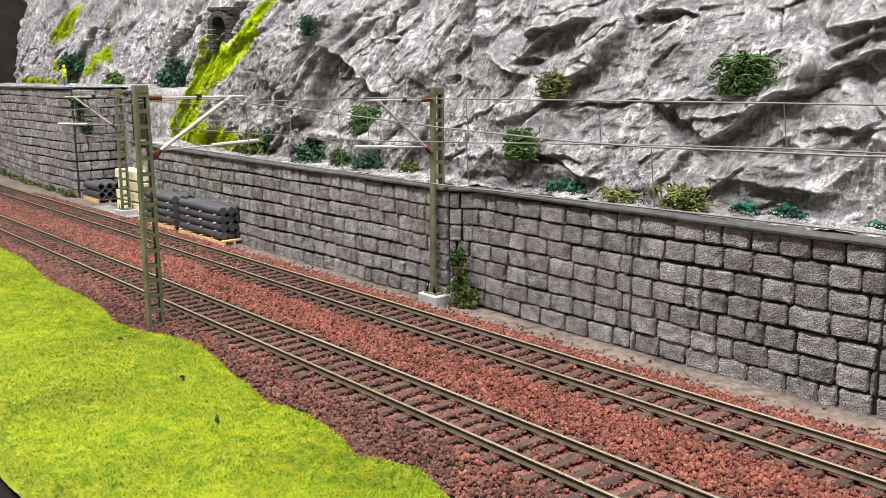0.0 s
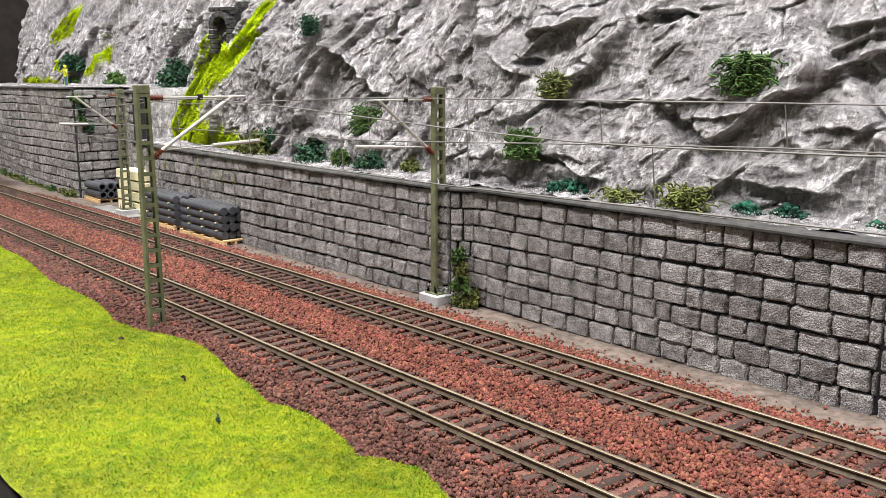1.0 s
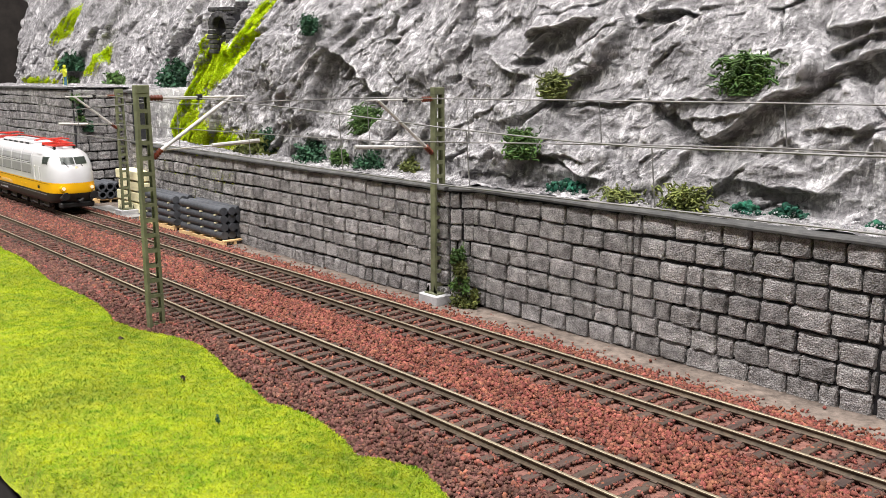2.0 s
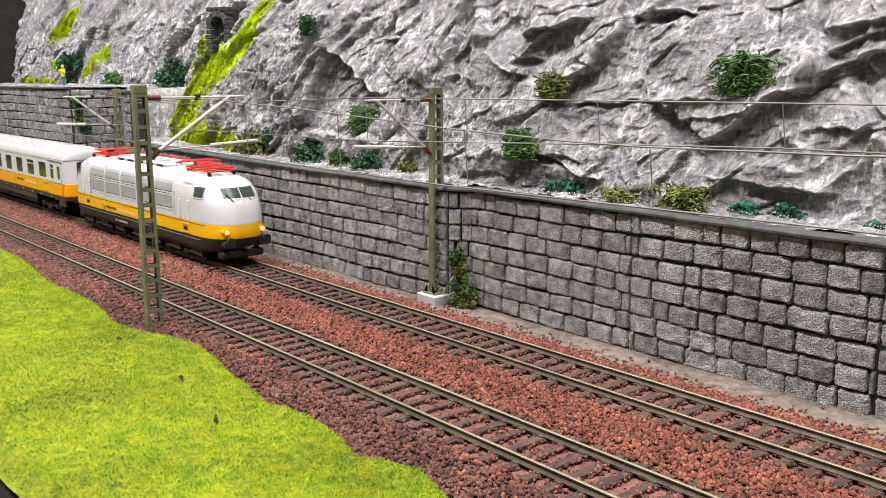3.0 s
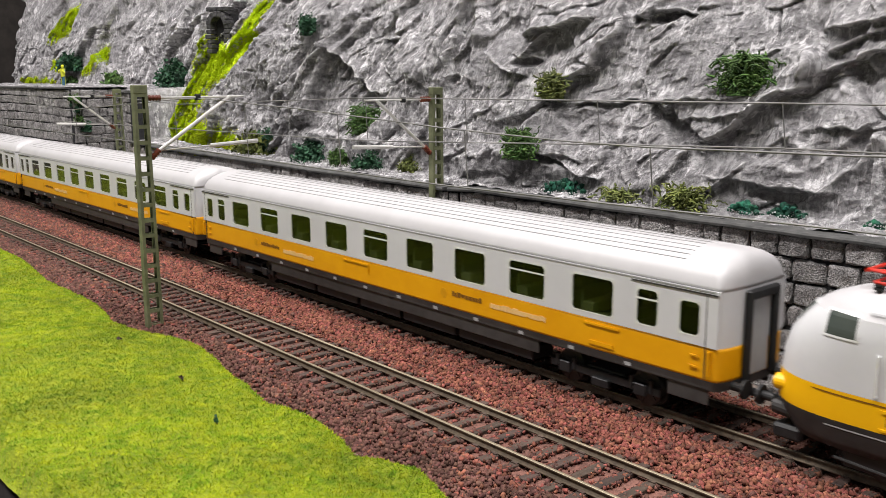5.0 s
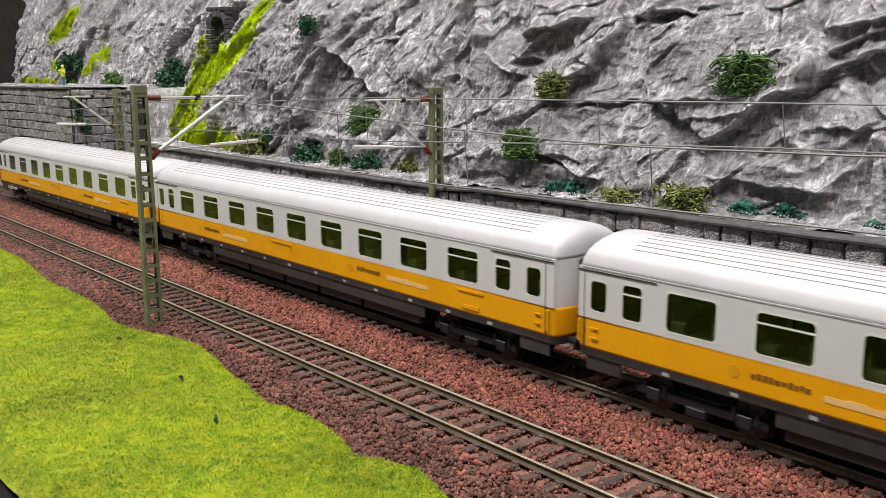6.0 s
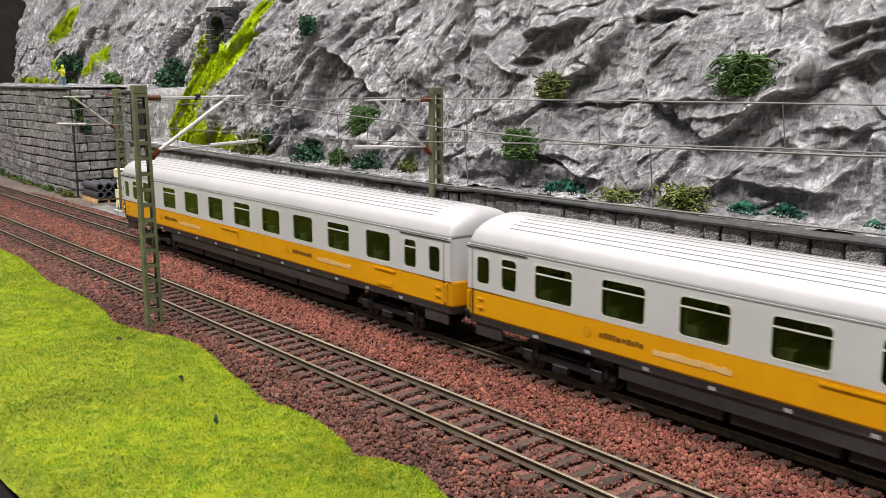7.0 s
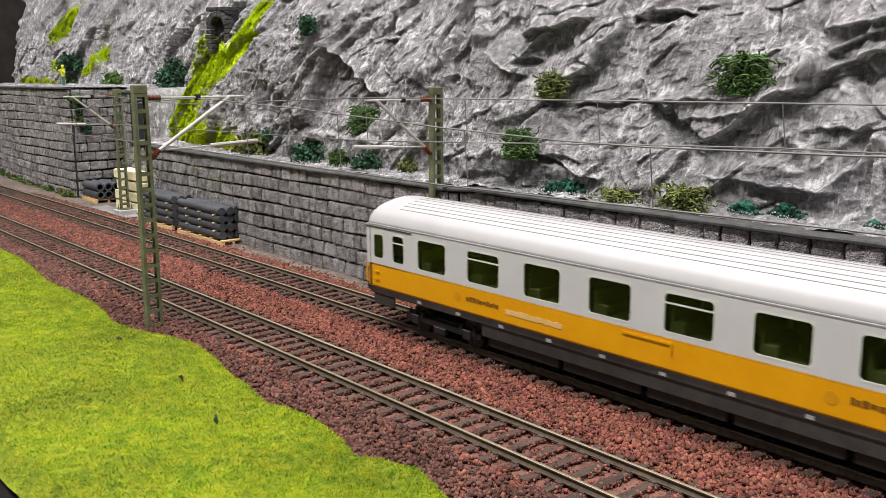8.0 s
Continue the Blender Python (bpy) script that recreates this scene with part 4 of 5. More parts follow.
def foam_shrub(x, z, r, h, seed):
    """Low heap of small crumbly foam lumps."""
    rng = random.Random(seed)
    t = thing("foam_shrub", x, cliff_y(x, z) - 3.0, 48.2, 0, "blue-green foam shrub behind the coping", "shrub", "shrubs on the rock")
    bm = bmesh.new()
    for _ in range(int(9 * r)):
        a = rng.gauss(0, 0.5)
        c = Vector((max(-1.0, min(1.0, a)) * r * 1.1, rng.uniform(-0.35, 0.35) * r, rng.uniform(0, 1.5) * h * (1 - 0.5 * min(1.0, abs(a)))))
        made = bmesh.ops.create_icosphere(bm, subdivisions=1, radius=rng.uniform(0.7, 1.25), matrix=Matrix.Translation(c))["verts"]
        for v in made:
            v.co += Vector((rng.uniform(-0.35, 0.35), rng.uniform(-0.35, 0.35), rng.uniform(-0.35, 0.35)))
    part("crown", bm, LEAF_TEAL, t)
    return t


for i, (sx, sz, sr, sh) in enumerate(FOAM):
    foam_shrub(sx, sz, sr, sh, 160 + i)
strand_clump("lichen_tuft", -213, 51.5, 49, 9, 4, 110, LEAF_OLIVE, 1, "tangled olive lichen behind the coping")
strand_clump("lichen_tuft", -184, 50.5, 49.2, 10, 8, 230, LEAF_OLIVE, 2, "tall tangled olive lichen behind the coping")
for i, (vx, vz, vr) in enumerate(((-288, -5, 6.5), (-290, 3, 6.0), (-290, 10, 5.5), (-291, 16, 4.0))):
    leaf_clump("ivy", vx, 37.0, vz, vr, 3.5, 8, 420, 0.95, LEAF_MID if i % 2 else LEAF_OLIVE, 210 + i, "olive ivy climbing in the wall joint")
leaf_clump("ivy", -284, 39.5, -5, 6, 3.5, 8, 380, 0.95, LEAF_OLIVE, 52, "olive ivy at the foot of the wall")
for i, (vx, vz) in enumerate(((0, 82), (-2, 74), (1, 66), (-1, 58))):
    leaf_clump("ivy", -778 + vx, 39.5 + 2.5 * i, vz - 5, 6, 6, 9, 260, 1.5, LEAF_DARK if i % 2 else LEAF_MID, 60 + i, "green ivy hanging from the bastion corner")
for i in range(9):
    bx = -1040 + 31 * i
    leaf_clump("weeds", bx, np.interp(bx, [-1120, -960, -779], [52, 41, 37]) - 3.5, -5, 17, 4, 5.5 + (2.5 if i == 8 else 0), 260, 1.3, LEAF_OLIVE if i % 3 else LEAF_MID, 80 + i, "low olive weeds along the bastion foot")


def moss(path, name_seed, label):
    """Bright flock on the rock along a chain of (x, z, radius)."""
    rng = np.random.default_rng(name_seed)
    xs, zs = [], []
    for (x0, z0, r0), (x1, z1, r1) in zip(path, path[1:]):
        n = int(230 * (abs(x1 - x0) * 0.55 + abs(z1 - z0)) * (r0 + r1) / 14)
        for _ in range(n):
            t, w = rng.uniform(), rng.normal(0, 0.5)
            r = r0 + (r1 - r0) * t
            x = x0 + (x1 - x0) * t + w * r * 1.5
            z = z0 + (z1 - z0) * t + rng.normal(0, 0.22) * r
            if z < 49 or abs(w) > 1.15 or noise.noise(Vector((x * 0.09, z * 0.12, 3))) < -0.30 - 0.35 * (1 - abs(w)):
                continue
            xs.append(x)
            zs.append(z)
    ys = cliff_field(xs, zs) - 0.2
    n = len(xs)
    blades("moss", np.array(xs), np.array(ys), np.array(zs), rng.uniform(1.0, 2.2, n), 0.6, 0.7, MOSS, rng, label, "moss", up=(0, -0.9, 0.5))


moss([(-555, 144, 9), (-562, 124, 10), (-581, 110, 13), (-606, 98, 18)], 21, "bright yellow-green moss running down beside the archway")
moss([(-630, 123, 11), (-606, 106, 15), (-637, 90, 21), (-655, 74, 27), (-655, 59, 30), (-620, 52, 28)], 23, "bright yellow-green moss running down the rock")
moss([(-650, 53, 24), (-571, 54, 18), (-535, 54, 9)], 22, "bright yellow-green moss spread on the ledge")
moss([(-1092, 172, 19), (-1099, 153, 15), (-1119, 138, 9)], 24, "pale green moss patch high on the rock")
moss([(-929, 122, 14), (-952, 103, 12)], 25, "bright green moss patch above the bastion")
moss([(-1190, 93, 8), (-1100, 92.5, 8), (-1060, 92, 5)], 26, "yellow-green moss along the bastion top")
moss([(-1084, 114, 8), (-1083, 105, 8)], 27, "small yellow-green moss patch on the rock")


def wall_moss():
    rng = np.random.default_rng(31)
    n = 6000
    x = rng.uniform(-640, -500, n)
    z = 46 - rng.exponential(9, n)
    ok = np.array([noise.noise(Vector((a * 0.06, c * 0.11, 2))) > 0.02 for a, c in zip(x, z)]) & (z > 8)
    x, z = x[ok], z[ok]
    y = np.interp(x, [-690, -620, -560, -500], [52, 43.5, 42, 40]) - 1.35
    blades("wall_moss", x, y, z, rng.uniform(0.6, 1.3, len(x)), 0.35, 0.9, MOSS, rng, "thin yellow-green moss film on the wall stones", "moss", up=(0, -0.8, 0.2))


wall_moss()
for i, (gx, gy) in enumerate(((-300, -127), (-222, -112), (-318, -103), (-262, -104))):
    leaf_clump("leaf_scrap", gx, gy, 0.6, 1.6, 1.2, 1.2, 26, 0.6, LEAF_DARK if i < 2 else SLEEPER, 300 + i, "dark leaf scrap lying on the grass")


def stone_portal():
    x, z = -603, 126
    y = cliff_y(x, z) - 7
    t = thing("stone_portal", x, y, z - 8, 25, "small dark stone archway set in the rock", "archway")
    # no hole in the rock: a near-black block stands for its shade
    part("opening", boxes((-9, 9, 6.5, 18, -6, 27)), JOINT, t, "near-black block painted as the shade inside the archway")
    rng = random.Random(9)
    for s in (-1, 1):
        for k in range(6):
            w = rng.uniform(4.5, 6.5)
            a = s * (7 + w / 2)
            ob = part("stone", boxes((a - w / 2, a + w / 2, -2 + rng.uniform(-0.6, 0.6), 8, -7 + 4.2 * k, -7 + 4.2 * k + 3.7), bevel=0.5), DARK_STONE, t)
    for k in range(8):
        a = math.pi * (k + 0.5) / 8
        bm = boxes((-1.9, 1.9, -2 + rng.uniform(-0.6, 0.6), 8, -2.4, 2.6), bevel=0.5)
        bmesh.ops.rotate(bm, verts=bm.verts, matrix=Matrix.Rotation(math.pi / 2 - a, 3, "Y"))
        bmesh.ops.translate(bm, verts=bm.verts, vec=(9.3 * math.cos(a), 0, 17.5 + 9.3 * math.sin(a)))
        part("stone", bm, DARK_STONE, t)
    for k in range(4):
        part("stone", boxes((-12 + 6.2 * k, -6.4 + 6.2 * k, -1.2, 8, 29.5, 33), bevel=0.5), DARK_STONE, t)
    t.scale = (0.8, 0.8, 0.8)


stone_portal()


def figurine():
    """A small painted worker figure, one plain mesh."""
    bm = bmesh.new()
    legs = 0
    for s in (-1, 1):
        rod(bm, (s * 1.1, 0, 0), (s * 0.9, 0, 9.5), 1.0, 1.2, sides=8)
    legs = len(bm.faces)
    rod(bm, (0, 0, 9), (0, 0, 16.5), 1.9, 2.4, sides=10)
    for s in (-1, 1):
        rod(bm, (s * 2.3, 0, 16), (s * 4.0, -1.5, 12.5), 0.8, 0.7, sides=7)
        rod(bm, (s * 4.0, -1.5, 12.5), (s * 1.8, -2.8, 15), 0.7, 0.6, sides=7)
    bmesh.ops.create_icosphere(bm, subdivisions=2, radius=1.5, matrix=Matrix.Translation((0, 0, 18.6)))
    bm.faces.ensure_lookup_table()
    for i, f in enumerate(bm.faces):
        f.material_index = 0 if i < legs else 1
    ob = part("figurine", bm, [TROUSER, VEST])
    ob.matrix_world = pose(-885 * MM, 66 * MM, 88.0 * MM, 0, 0, 25)
    tagged(ob, "tiny painted worker figurine in yellow and blue", "figurine")


figurine()

# ---- train ----


def plan_half(x, front, width, nose, power):
    """Half width of a rounded plan outline at x, for a body that ends at +-front."""
    d = abs(x) - (front - nose)
    if d <= 0:
        return width
    return width * max(0.0, 1 - min(1.0, d / nose) ** power) ** (1 / power)


class Hull:
    """A body of horizontal outlines: for each height its half length, half width and the length and squareness of its nose."""

    def __init__(self, levels):
        self.levels = levels

    def at(self, z):
        return [float(np.interp(z, [r[0] for r in self.levels], [r[k] for r in self.levels])) for k in range(1, 5)]

    def outline(self, z, m=14):
        front, width, nose, power = self.at(z)
        pts = []
        for k in range(m + 1):
            a = (math.pi / 2) * k / m
            c, s = math.cos(a), math.sin(a)
            pts.append((front - nose + nose * c ** (2 / power) if c > 1e-9 else front - nose, width * s ** (2 / power) if s > 1e-9 else 0.0))
        # pts: from the tip round to the flank
        q = pts + [(-x, y) for x, y in pts[::-1]]
        return q + [(x, -y) for x, y in q[::-1][1:-1]]

    def band(self, zs, cap_top=False, cap_bottom=False):
        bm = bmesh.new()
        rings = [[bm.verts.new((x, y, z)) for x, y in self.outline(z)] for z in zs]
        n = len(rings[0])
        for a, b in zip(rings, rings[1:]):
            for j in range(n):
                bm.faces.new((a[j], a[(j + 1) % n], b[(j + 1) % n], b[j]))
        if cap_top:
            bm.faces.new(rings[-1])
        if cap_bottom:
            bm.faces.new(rings[0][::-1])
        return bm

    def y(self, x, z):
        front, width, nose, power = self.at(z)
        return plan_half(x, front, width, nose, power)

    def push(self, x, y, z, out):
        """A point of the outline moved outwards along its normal."""
        front, width, nose, power = self.at(z)
        d = max(0.0, abs(x) - (front - nose)) / nose
        nx, ny = d ** (power - 1) / nose, (abs(y) / width) ** (power - 1) / width
        k = out / math.hypot(nx, ny)
        return (x + math.copysign(nx * k, x), y + math.copysign(ny * k, y), z + 0.25 * out)

    def patch(self, x0, x1, z0, z1, side, out=0.18, nx=6, nz=4):
        """A plate on the flank between x0, x1 and z0, z1, a little proud of it."""
        bm = bmesh.new()
        g = [[None] * (nz + 1) for _ in range(nx + 1)]
        for i in range(nx + 1):
            for j in range(nz + 1):
                x, z = x0 + (x1 - x0) * i / nx, z0 + (z1 - z0) * j / nz
                g[i][j] = bm.verts.new(self.push(x, side * self.y(x, z), z, out))
        fs = [bm.faces.new((g[i][j], g[i + 1][j], g[i + 1][j + 1], g[i][j + 1])) for i in range(nx) for j in range(nz)]
        bmesh.ops.solidify(bm, geom=fs, thickness=0.12)
        return bm

    def side_frame(self, x0, x1, z0, z1, side, rim, out=0.3, n=6):
        """A raised rim round a window on the flank."""
        us = [x0 - rim] + [x0 + (x1 - x0) * i / n for i in range(n + 1)] + [x1 + rim]
        ws = [z0 - rim] + [z0 + (z1 - z0) * j / n for j in range(n + 1)] + [z1 + rim]
        bm = bmesh.new()
        g = [[bm.verts.new(self.push(x, side * self.y(x, z), z, out)) for z in ws] for x in us]
        fs = [bm.faces.new((g[i][j], g[i + 1][j], g[i + 1][j + 1], g[i][j + 1])) for i in range(n + 2) for j in range(n + 2) if i in (0, n + 1) or j in (0, n + 1)]
        bmesh.ops.solidify(bm, geom=fs, thickness=0.15)
        return bm

    def front_frame(self, y0, y1, z0, z1, end, rim, out=0.3, n=8):
        us = [y0 - rim] + [y0 + (y1 - y0) * i / n for i in range(n + 1)] + [y1 + rim]
        ws = [z0 - rim] + [z0 + (z1 - z0) * j / 6 for j in range(7)] + [z1 + rim]
        bm = bmesh.new()
        g = []
        for y in us:
            col = []
            for z in ws:
                front, width, nose, power = self.at(z)
                r = min(0.999, abs(y) / width)
                col.append(bm.verts.new(self.push(end * (front - nose + nose * (1 - r ** power) ** (1 / power)), y, z, out)))
            g.append(col)
        fs = [bm.faces.new((g[i][j], g[i + 1][j], g[i + 1][j + 1], g[i][j + 1])) for i in range(n + 2) for j in range(8) if i in (0, n + 1) or j in (0, 7)]
        bmesh.ops.solidify(bm, geom=fs, thickness=0.15)
        return bm

    def front_patch(self, y0, y1, z0, z1, end, out=0.2, ny=8, nz=4):
        """A plate on the nose between y0, y1 and z0, z1."""
        bm = bmesh.new()
        g = [[None] * (nz + 1) for _ in range(ny + 1)]
        for i in range(ny + 1):
            for j in range(nz + 1):
                y, z = y0 + (y1 - y0) * i / ny, z0 + (z1 - z0) * j / nz
                front, width, nose, power = self.at(z)
                r = min(0.999, abs(y) / width)
                x = front - nose + nose * (1 - r ** power) ** (1 / power)
                g[i][j] = bm.verts.new(self.push(end * x, y, z, out))
        fs = [bm.faces.new((g[i][j], g[i + 1][j], g[i + 1][j + 1], g[i][j + 1])) for i in range(ny) for j in range(nz)]
        bmesh.ops.solidify(bm, geom=fs, thickness=0.12)
        return bm


def wheelset_mesh(radius):
    bm = bmesh.new()
    rod(bm, (0, -10, 0), (0, 10, 0), 1.1, sides=8)
    for s in (-1, 1):
        rod(bm, (0, s * 7.2, 0), (0, s * 8.0, 0), radius + 0.9, sides=28)
        rod(bm, (0, s * 8.0, 0), (0, s * 10.2, 0), radius, sides=28)
        rod(bm, (0, s * 10.2, 0), (0, s * 10.5, 0), radius * 0.45, sides=12)
        for k in range(6):
            a = k * math.pi / 3
            rod(bm, (math.cos(a) * radius * 0.3, s * 10.3, math.sin(a) * radius * 0.3), (math.cos(a) * radius * 0.85, s * 10.3, math.sin(a) * radius * 0.85), 0.3, sides=5)
    return bm


WHEELS = []


def bogie(parent, x, axles, radius, length):
    bm = bmesh.new()
    for s in (-1, 1):
        box(bm, x - length / 2, x + length / 2, s * 12.2 - 0.9, s * 12.2 + 0.9, 4.4, 7.0, bevel=0.3)
        for a in axles:
            box(bm, x + a - 2.2, x + a + 2.2, s * 13.4 - 0.7, s * 13.4 + 0.7, radius - 1.6, radius + 2.0, bevel=0.3)
            rod(bm, (x + a - 3.4, s * 13.0, radius), (x + a - 3.4, s * 13.0, radius + 3.6), 0.8)
            rod(bm, (x + a + 3.4, s * 13.0, radius), (x + a + 3.4, s * 13.0, radius + 3.6), 0.8)
        for a0, a1 in zip(axles, axles[1:]):
            box(bm, x + (a0 + a1) / 2 - 3.2, x + (a0 + a1) / 2 + 3.2, s * 13.6 - 0.8, s * 13.6 + 0.8, 2.6, 5.2, bevel=0.3)
    box(bm, x - 7, x + 7, -11.5, 11.5, 4.6, 7.6)
    b = part("bogie", bm, BLACK, parent, "black bogie frame with axle boxes and springs")
    for a in axles:
        w = part("wheelset", wheelset_mesh(radius), WHEEL, b, "dark steel wheelset")
        WHEELS.append((w, x + a, radius))
    return b


def buffers(parent, x, end):
    for s in (-1, 1):
        bm = rods(((x, s * 10, 12), (x + end * 3.4, s * 10, 12), 1.2), ((x + end * 3.4, s * 10, 12), (x + end * 4.3, s * 10, 12), 2.6), sides=14)
        part("buffer", bm, BLACK, parent, "black round buffer")
    bm = rods(((x - end * 1, 0, 8), (x + end * 6, 0, 8), 1.2), ((x + end * 5, -1.6, 8), (x + end * 5, 1.6, 9.5), 0.8))
    part("coupling", bm, BLACK, parent, "black model coupling")


def window_ring(x0, x1, z0, z1, y, rim, radius, n=4):
    """Frame with a square outside and a rounded opening."""
    bm = bmesh.new()
    inner, outer = [], []
    for cx, cz, sx, sz in ((x1, z1, 1, 1), (x0, z1, -1, 1), (x0, z0, -1, -1), (x1, z0, 1, -1)):
        start = {(1, 1): 0, (-1, 1): 90, (-1, -1): 180, (1, -1): 270}[(sx, sz)]
        for k in range(n + 1):
            a = math.radians(start + 90 * k / n)
            inner.append((cx - sx * (rim + radius) + radius * math.cos(a), cz - sz * (rim + radius) + radius * math.sin(a)))
            u = min(1.0, max(abs(math.cos(a)), abs(math.sin(a))))
            outer.append((cx - sx * (rim + radius) + (rim + radius) * math.cos(a) / u, cz - sz * (rim + radius) + (rim + radius) * math.sin(a) / u))
    vi = [bm.verts.new((x, y, z)) for x, z in inner]
    vo = [bm.verts.new((x, y, z)) for x, z in outer]
    fs = [bm.faces.new((vi[k], vi[(k + 1) % len(vi)], vo[(k + 1) % len(vi)], vo[k])) for k in range(len(vi))]
    more = bmesh.ops.extrude_face_region(bm, geom=fs)["geom"]
    bmesh.ops.translate(bm, verts=[g for g in more if isinstance(g, bmesh.types.BMVert)], vec=(0, -0.25 if y > 0 else 0.25, 0))
    return bm


def coach(label, vents=(1, 4, 7)):
    """299 mm express coach; local x 0 at its middle."""
    t = thing("passenger_coach", 0, 0, 0, 0, label, "railway coach", "coaches of the train")
    L, W, M = 150.5, 16.3, 149.5
    low = Hull([(6.8, L - 0.6, 15.2, 3.4, 2.7), (13.3, L, W, 3.4, 2.7), (23, L, W, 3.4, 2.7), (38.6, L, W - 0.1, 3.4, 2.7)])
    roof = Hull([(38.3, L, W + 0.05, 3.4, 2.7), (40.5, L - 0.1, 15.75, 3.8, 2.6), (42.5, L - 0.4, 14.8, 4.4, 2.5), (44.3, L - 1.0, 13.0, 5, 2.4), (45.8, L - 2.0, 10.4, 5.5, 2.3), (46.9, L - 3.4, 7.2, 6, 2.2), (47.6, L - 5.4, 3.8, 6, 2.1), (47.8, L - 7.5, 1.6, 6, 2)])
    # flank with window openings, built as plates between the openings
    opens = [(32.3 + 26.95 * i, 48.0 + 26.95 * i, 24.7, 35.7, i in vents) for i in range(9)]
    opens += [(17.2, 24.2, 25.0, 35.3, True), (272.0, 279.2, 25.0, 35.3, True), (5.4, 11.6, 25.4, 34.6, False), (286.2, 292.6, 25.4, 34.6, False)]
    opens.sort()
    for s in (-1, 1):
        rows, edge = [], -L + 1.9
        for a, b, z0, z1, _ in opens:
            a, b = a - M, b - M
            rows += [(edge, a, 23.0, 38.4), (a, b, 23.0, z0), (a, b, z1, 38.4)]
            edge = b
        rows.append((edge, L - 1.9, 23.0, 38.4))
        bm = bmesh.new()
        for a, b, z0, z1 in rows:
            box(bm, a, b, s * (W - 0.1) - 0.45, s * (W - 0.1) + 0.45, z0, z1)
        bmesh.ops.remove_doubles(bm, verts=bm.verts, dist=0.001)
        part("side_panel", bm, PLASTIC_WHITE, t, "light grey side panel with window openings")
        for a, b, z0, z1, vent in opens:
            a, b = a - M, b - M
            y = s * (W + 0.42)
            bm = window_ring(a - 0.28, b + 0.28, z0 - 0.28, z1 + 0.28, y, 0.42, 1.3)
            if vent:
                box(bm, a, b, y - 0.14, y + 0.06, z1 - 3.0, z1 - 2.5)
            w = part("window", bm, FRAME_METAL, t, "silver window frame")
            pane = part("pane", boxes((a + 0.05, b - 0.05, s * (W - 0.1) - 0.12, s * (W - 0.1) + 0.12, z0, z1)), PANE, w, "green tinted pane")
            pane.visible_shadow = False
        # raised door outline, handles, plates and markings on the band
        for d0, d1 in ((3.2, 13.4), (284.4, 294.6)):
            bm = bmesh.new()
            for x in (d0 if d0 < 100 else d1,):
                box(bm, x - M - 0.14, x - M + 0.14, *sorted((s * (W - 0.4), s * (W + 0.42))), 14.0, 37)
            part("door", bm, SKIRT, t, "door joint lines")
            hx = (d0 - 2.2 if d0 < 100 else d1 + 0.6) - M
            part("door_handle", rods(((hx + 0.8, s * (W + 0.9), 15.5), (hx + 0.8, s * (W + 0.9), 22), 0.45), ((hx + 0.8, s * (W + 0.3), 22), (hx + 0.8, s * (W + 0.9), 22), 0.45), ((hx + 0.8, s * (W + 0.3), 15.5), (hx + 0.8, s * (W + 0.9), 15.5), 0.28)), ORANGE, t)
        for d0, lean in ((5.8, 1), (292.6, -1)):
            for z in (17.2, 20.2):
                part("grab_rail", rods(((d0 - M, s * (W + 0.6), z), (d0 - M + 2.6 * lean, s * (W + 0.5), z), 0.22), sides=6), ORANGE, t, "short yellow grab rail")
        for x0, x1, z0, z1, m in ((58.5, 74.5, 17.9, 19.5, MARK_DARK), (78, 103, 17.0, 18.9, MARK_PALE), (192.6, 208.4, 18.3, 20.0, MARK_DARK), (212, 237, 17.7, 19.6, MARK_PALE)):
            part("marking", marking_bars(x0 - M, x1 - M, s * (W + 0.06), z0, z1, m is MARK_DARK), m, t, "small lettering as plain bars")
        for x in (53.8, 188.0):
            part("emblem", rods(((x - M, s * W, 18.6), (x - M, s * (W + 0.14), 18.6), 1.7), sides=16), MARK_FAINT, t, "round emblem")
        for x0, x1 in ((126, 143), (253, 266)):
            bm = boxes((x0 - M, x1 - M, s * W - 0.1, s * (W + 0.45), 21.1, 21.7), (x1 - M - 0.5, x1 - M, s * W - 0.1, s * (W + 0.45), 18.3, 21.1) if x0 < 200 else (x0 - M + 2, x1 - M - 2, s * W - 0.1, s * (W + 0.4), 15.2, 16.4))
            part("plate_frame", bm, ORANGE, t, "raised destination frame")
        part("solebar", boxes((-L + 4, L - 4, s * 15.7 - 0.35, s * 15.7 + 0.35, 11.2, 13.2), bevel=0.15), SKIRT, t, "grey sole bar")
        for k in range(12):
            x = -118 + 21.5 * k
            part("step_plate", boxes((x, x + 2.2, s * 16.0 - 0.2, s * 16.0 + 0.35, 11.6, 12.7)), GRILLE, t)
        part("gutter", boxes((-L + 3, L - 3, *sorted((s * (W - 0.2), s * (W + 0.5))), 38.05, 38.45)), GRILLE, t, "thin gutter line")
    part("lower_body", low.band([13.7, 14.4, 18, 22, 23.05], cap_bottom=True, cap_top=True), ORANGE, t, "orange-yellow lower band", True)
    part("skirt", low.band([11.0, 13.75], cap_bottom=True), SKIRT, t, "dark grey skirt")
    for s in (-1, 1):
        for a, b in ((-84, 84), (-146, -133), (133, 146)):
            part("skirt_panel", boxes((a, b, s * 15.1 - 0.4, s * 15.1 + 0.4, 6.6, 11.1), bevel=0.2), SKIRT, t, "dark grey lower skirt panel")
        for a, b in ((0.6, 29), (270, 298)):
            part("rain_strip", boxes((a - M, b - M, *sorted((s * (W - 0.1), s * (W + 0.62))), 37.2, 37.6)), SKIRT, t, "dark rain strip above the door")
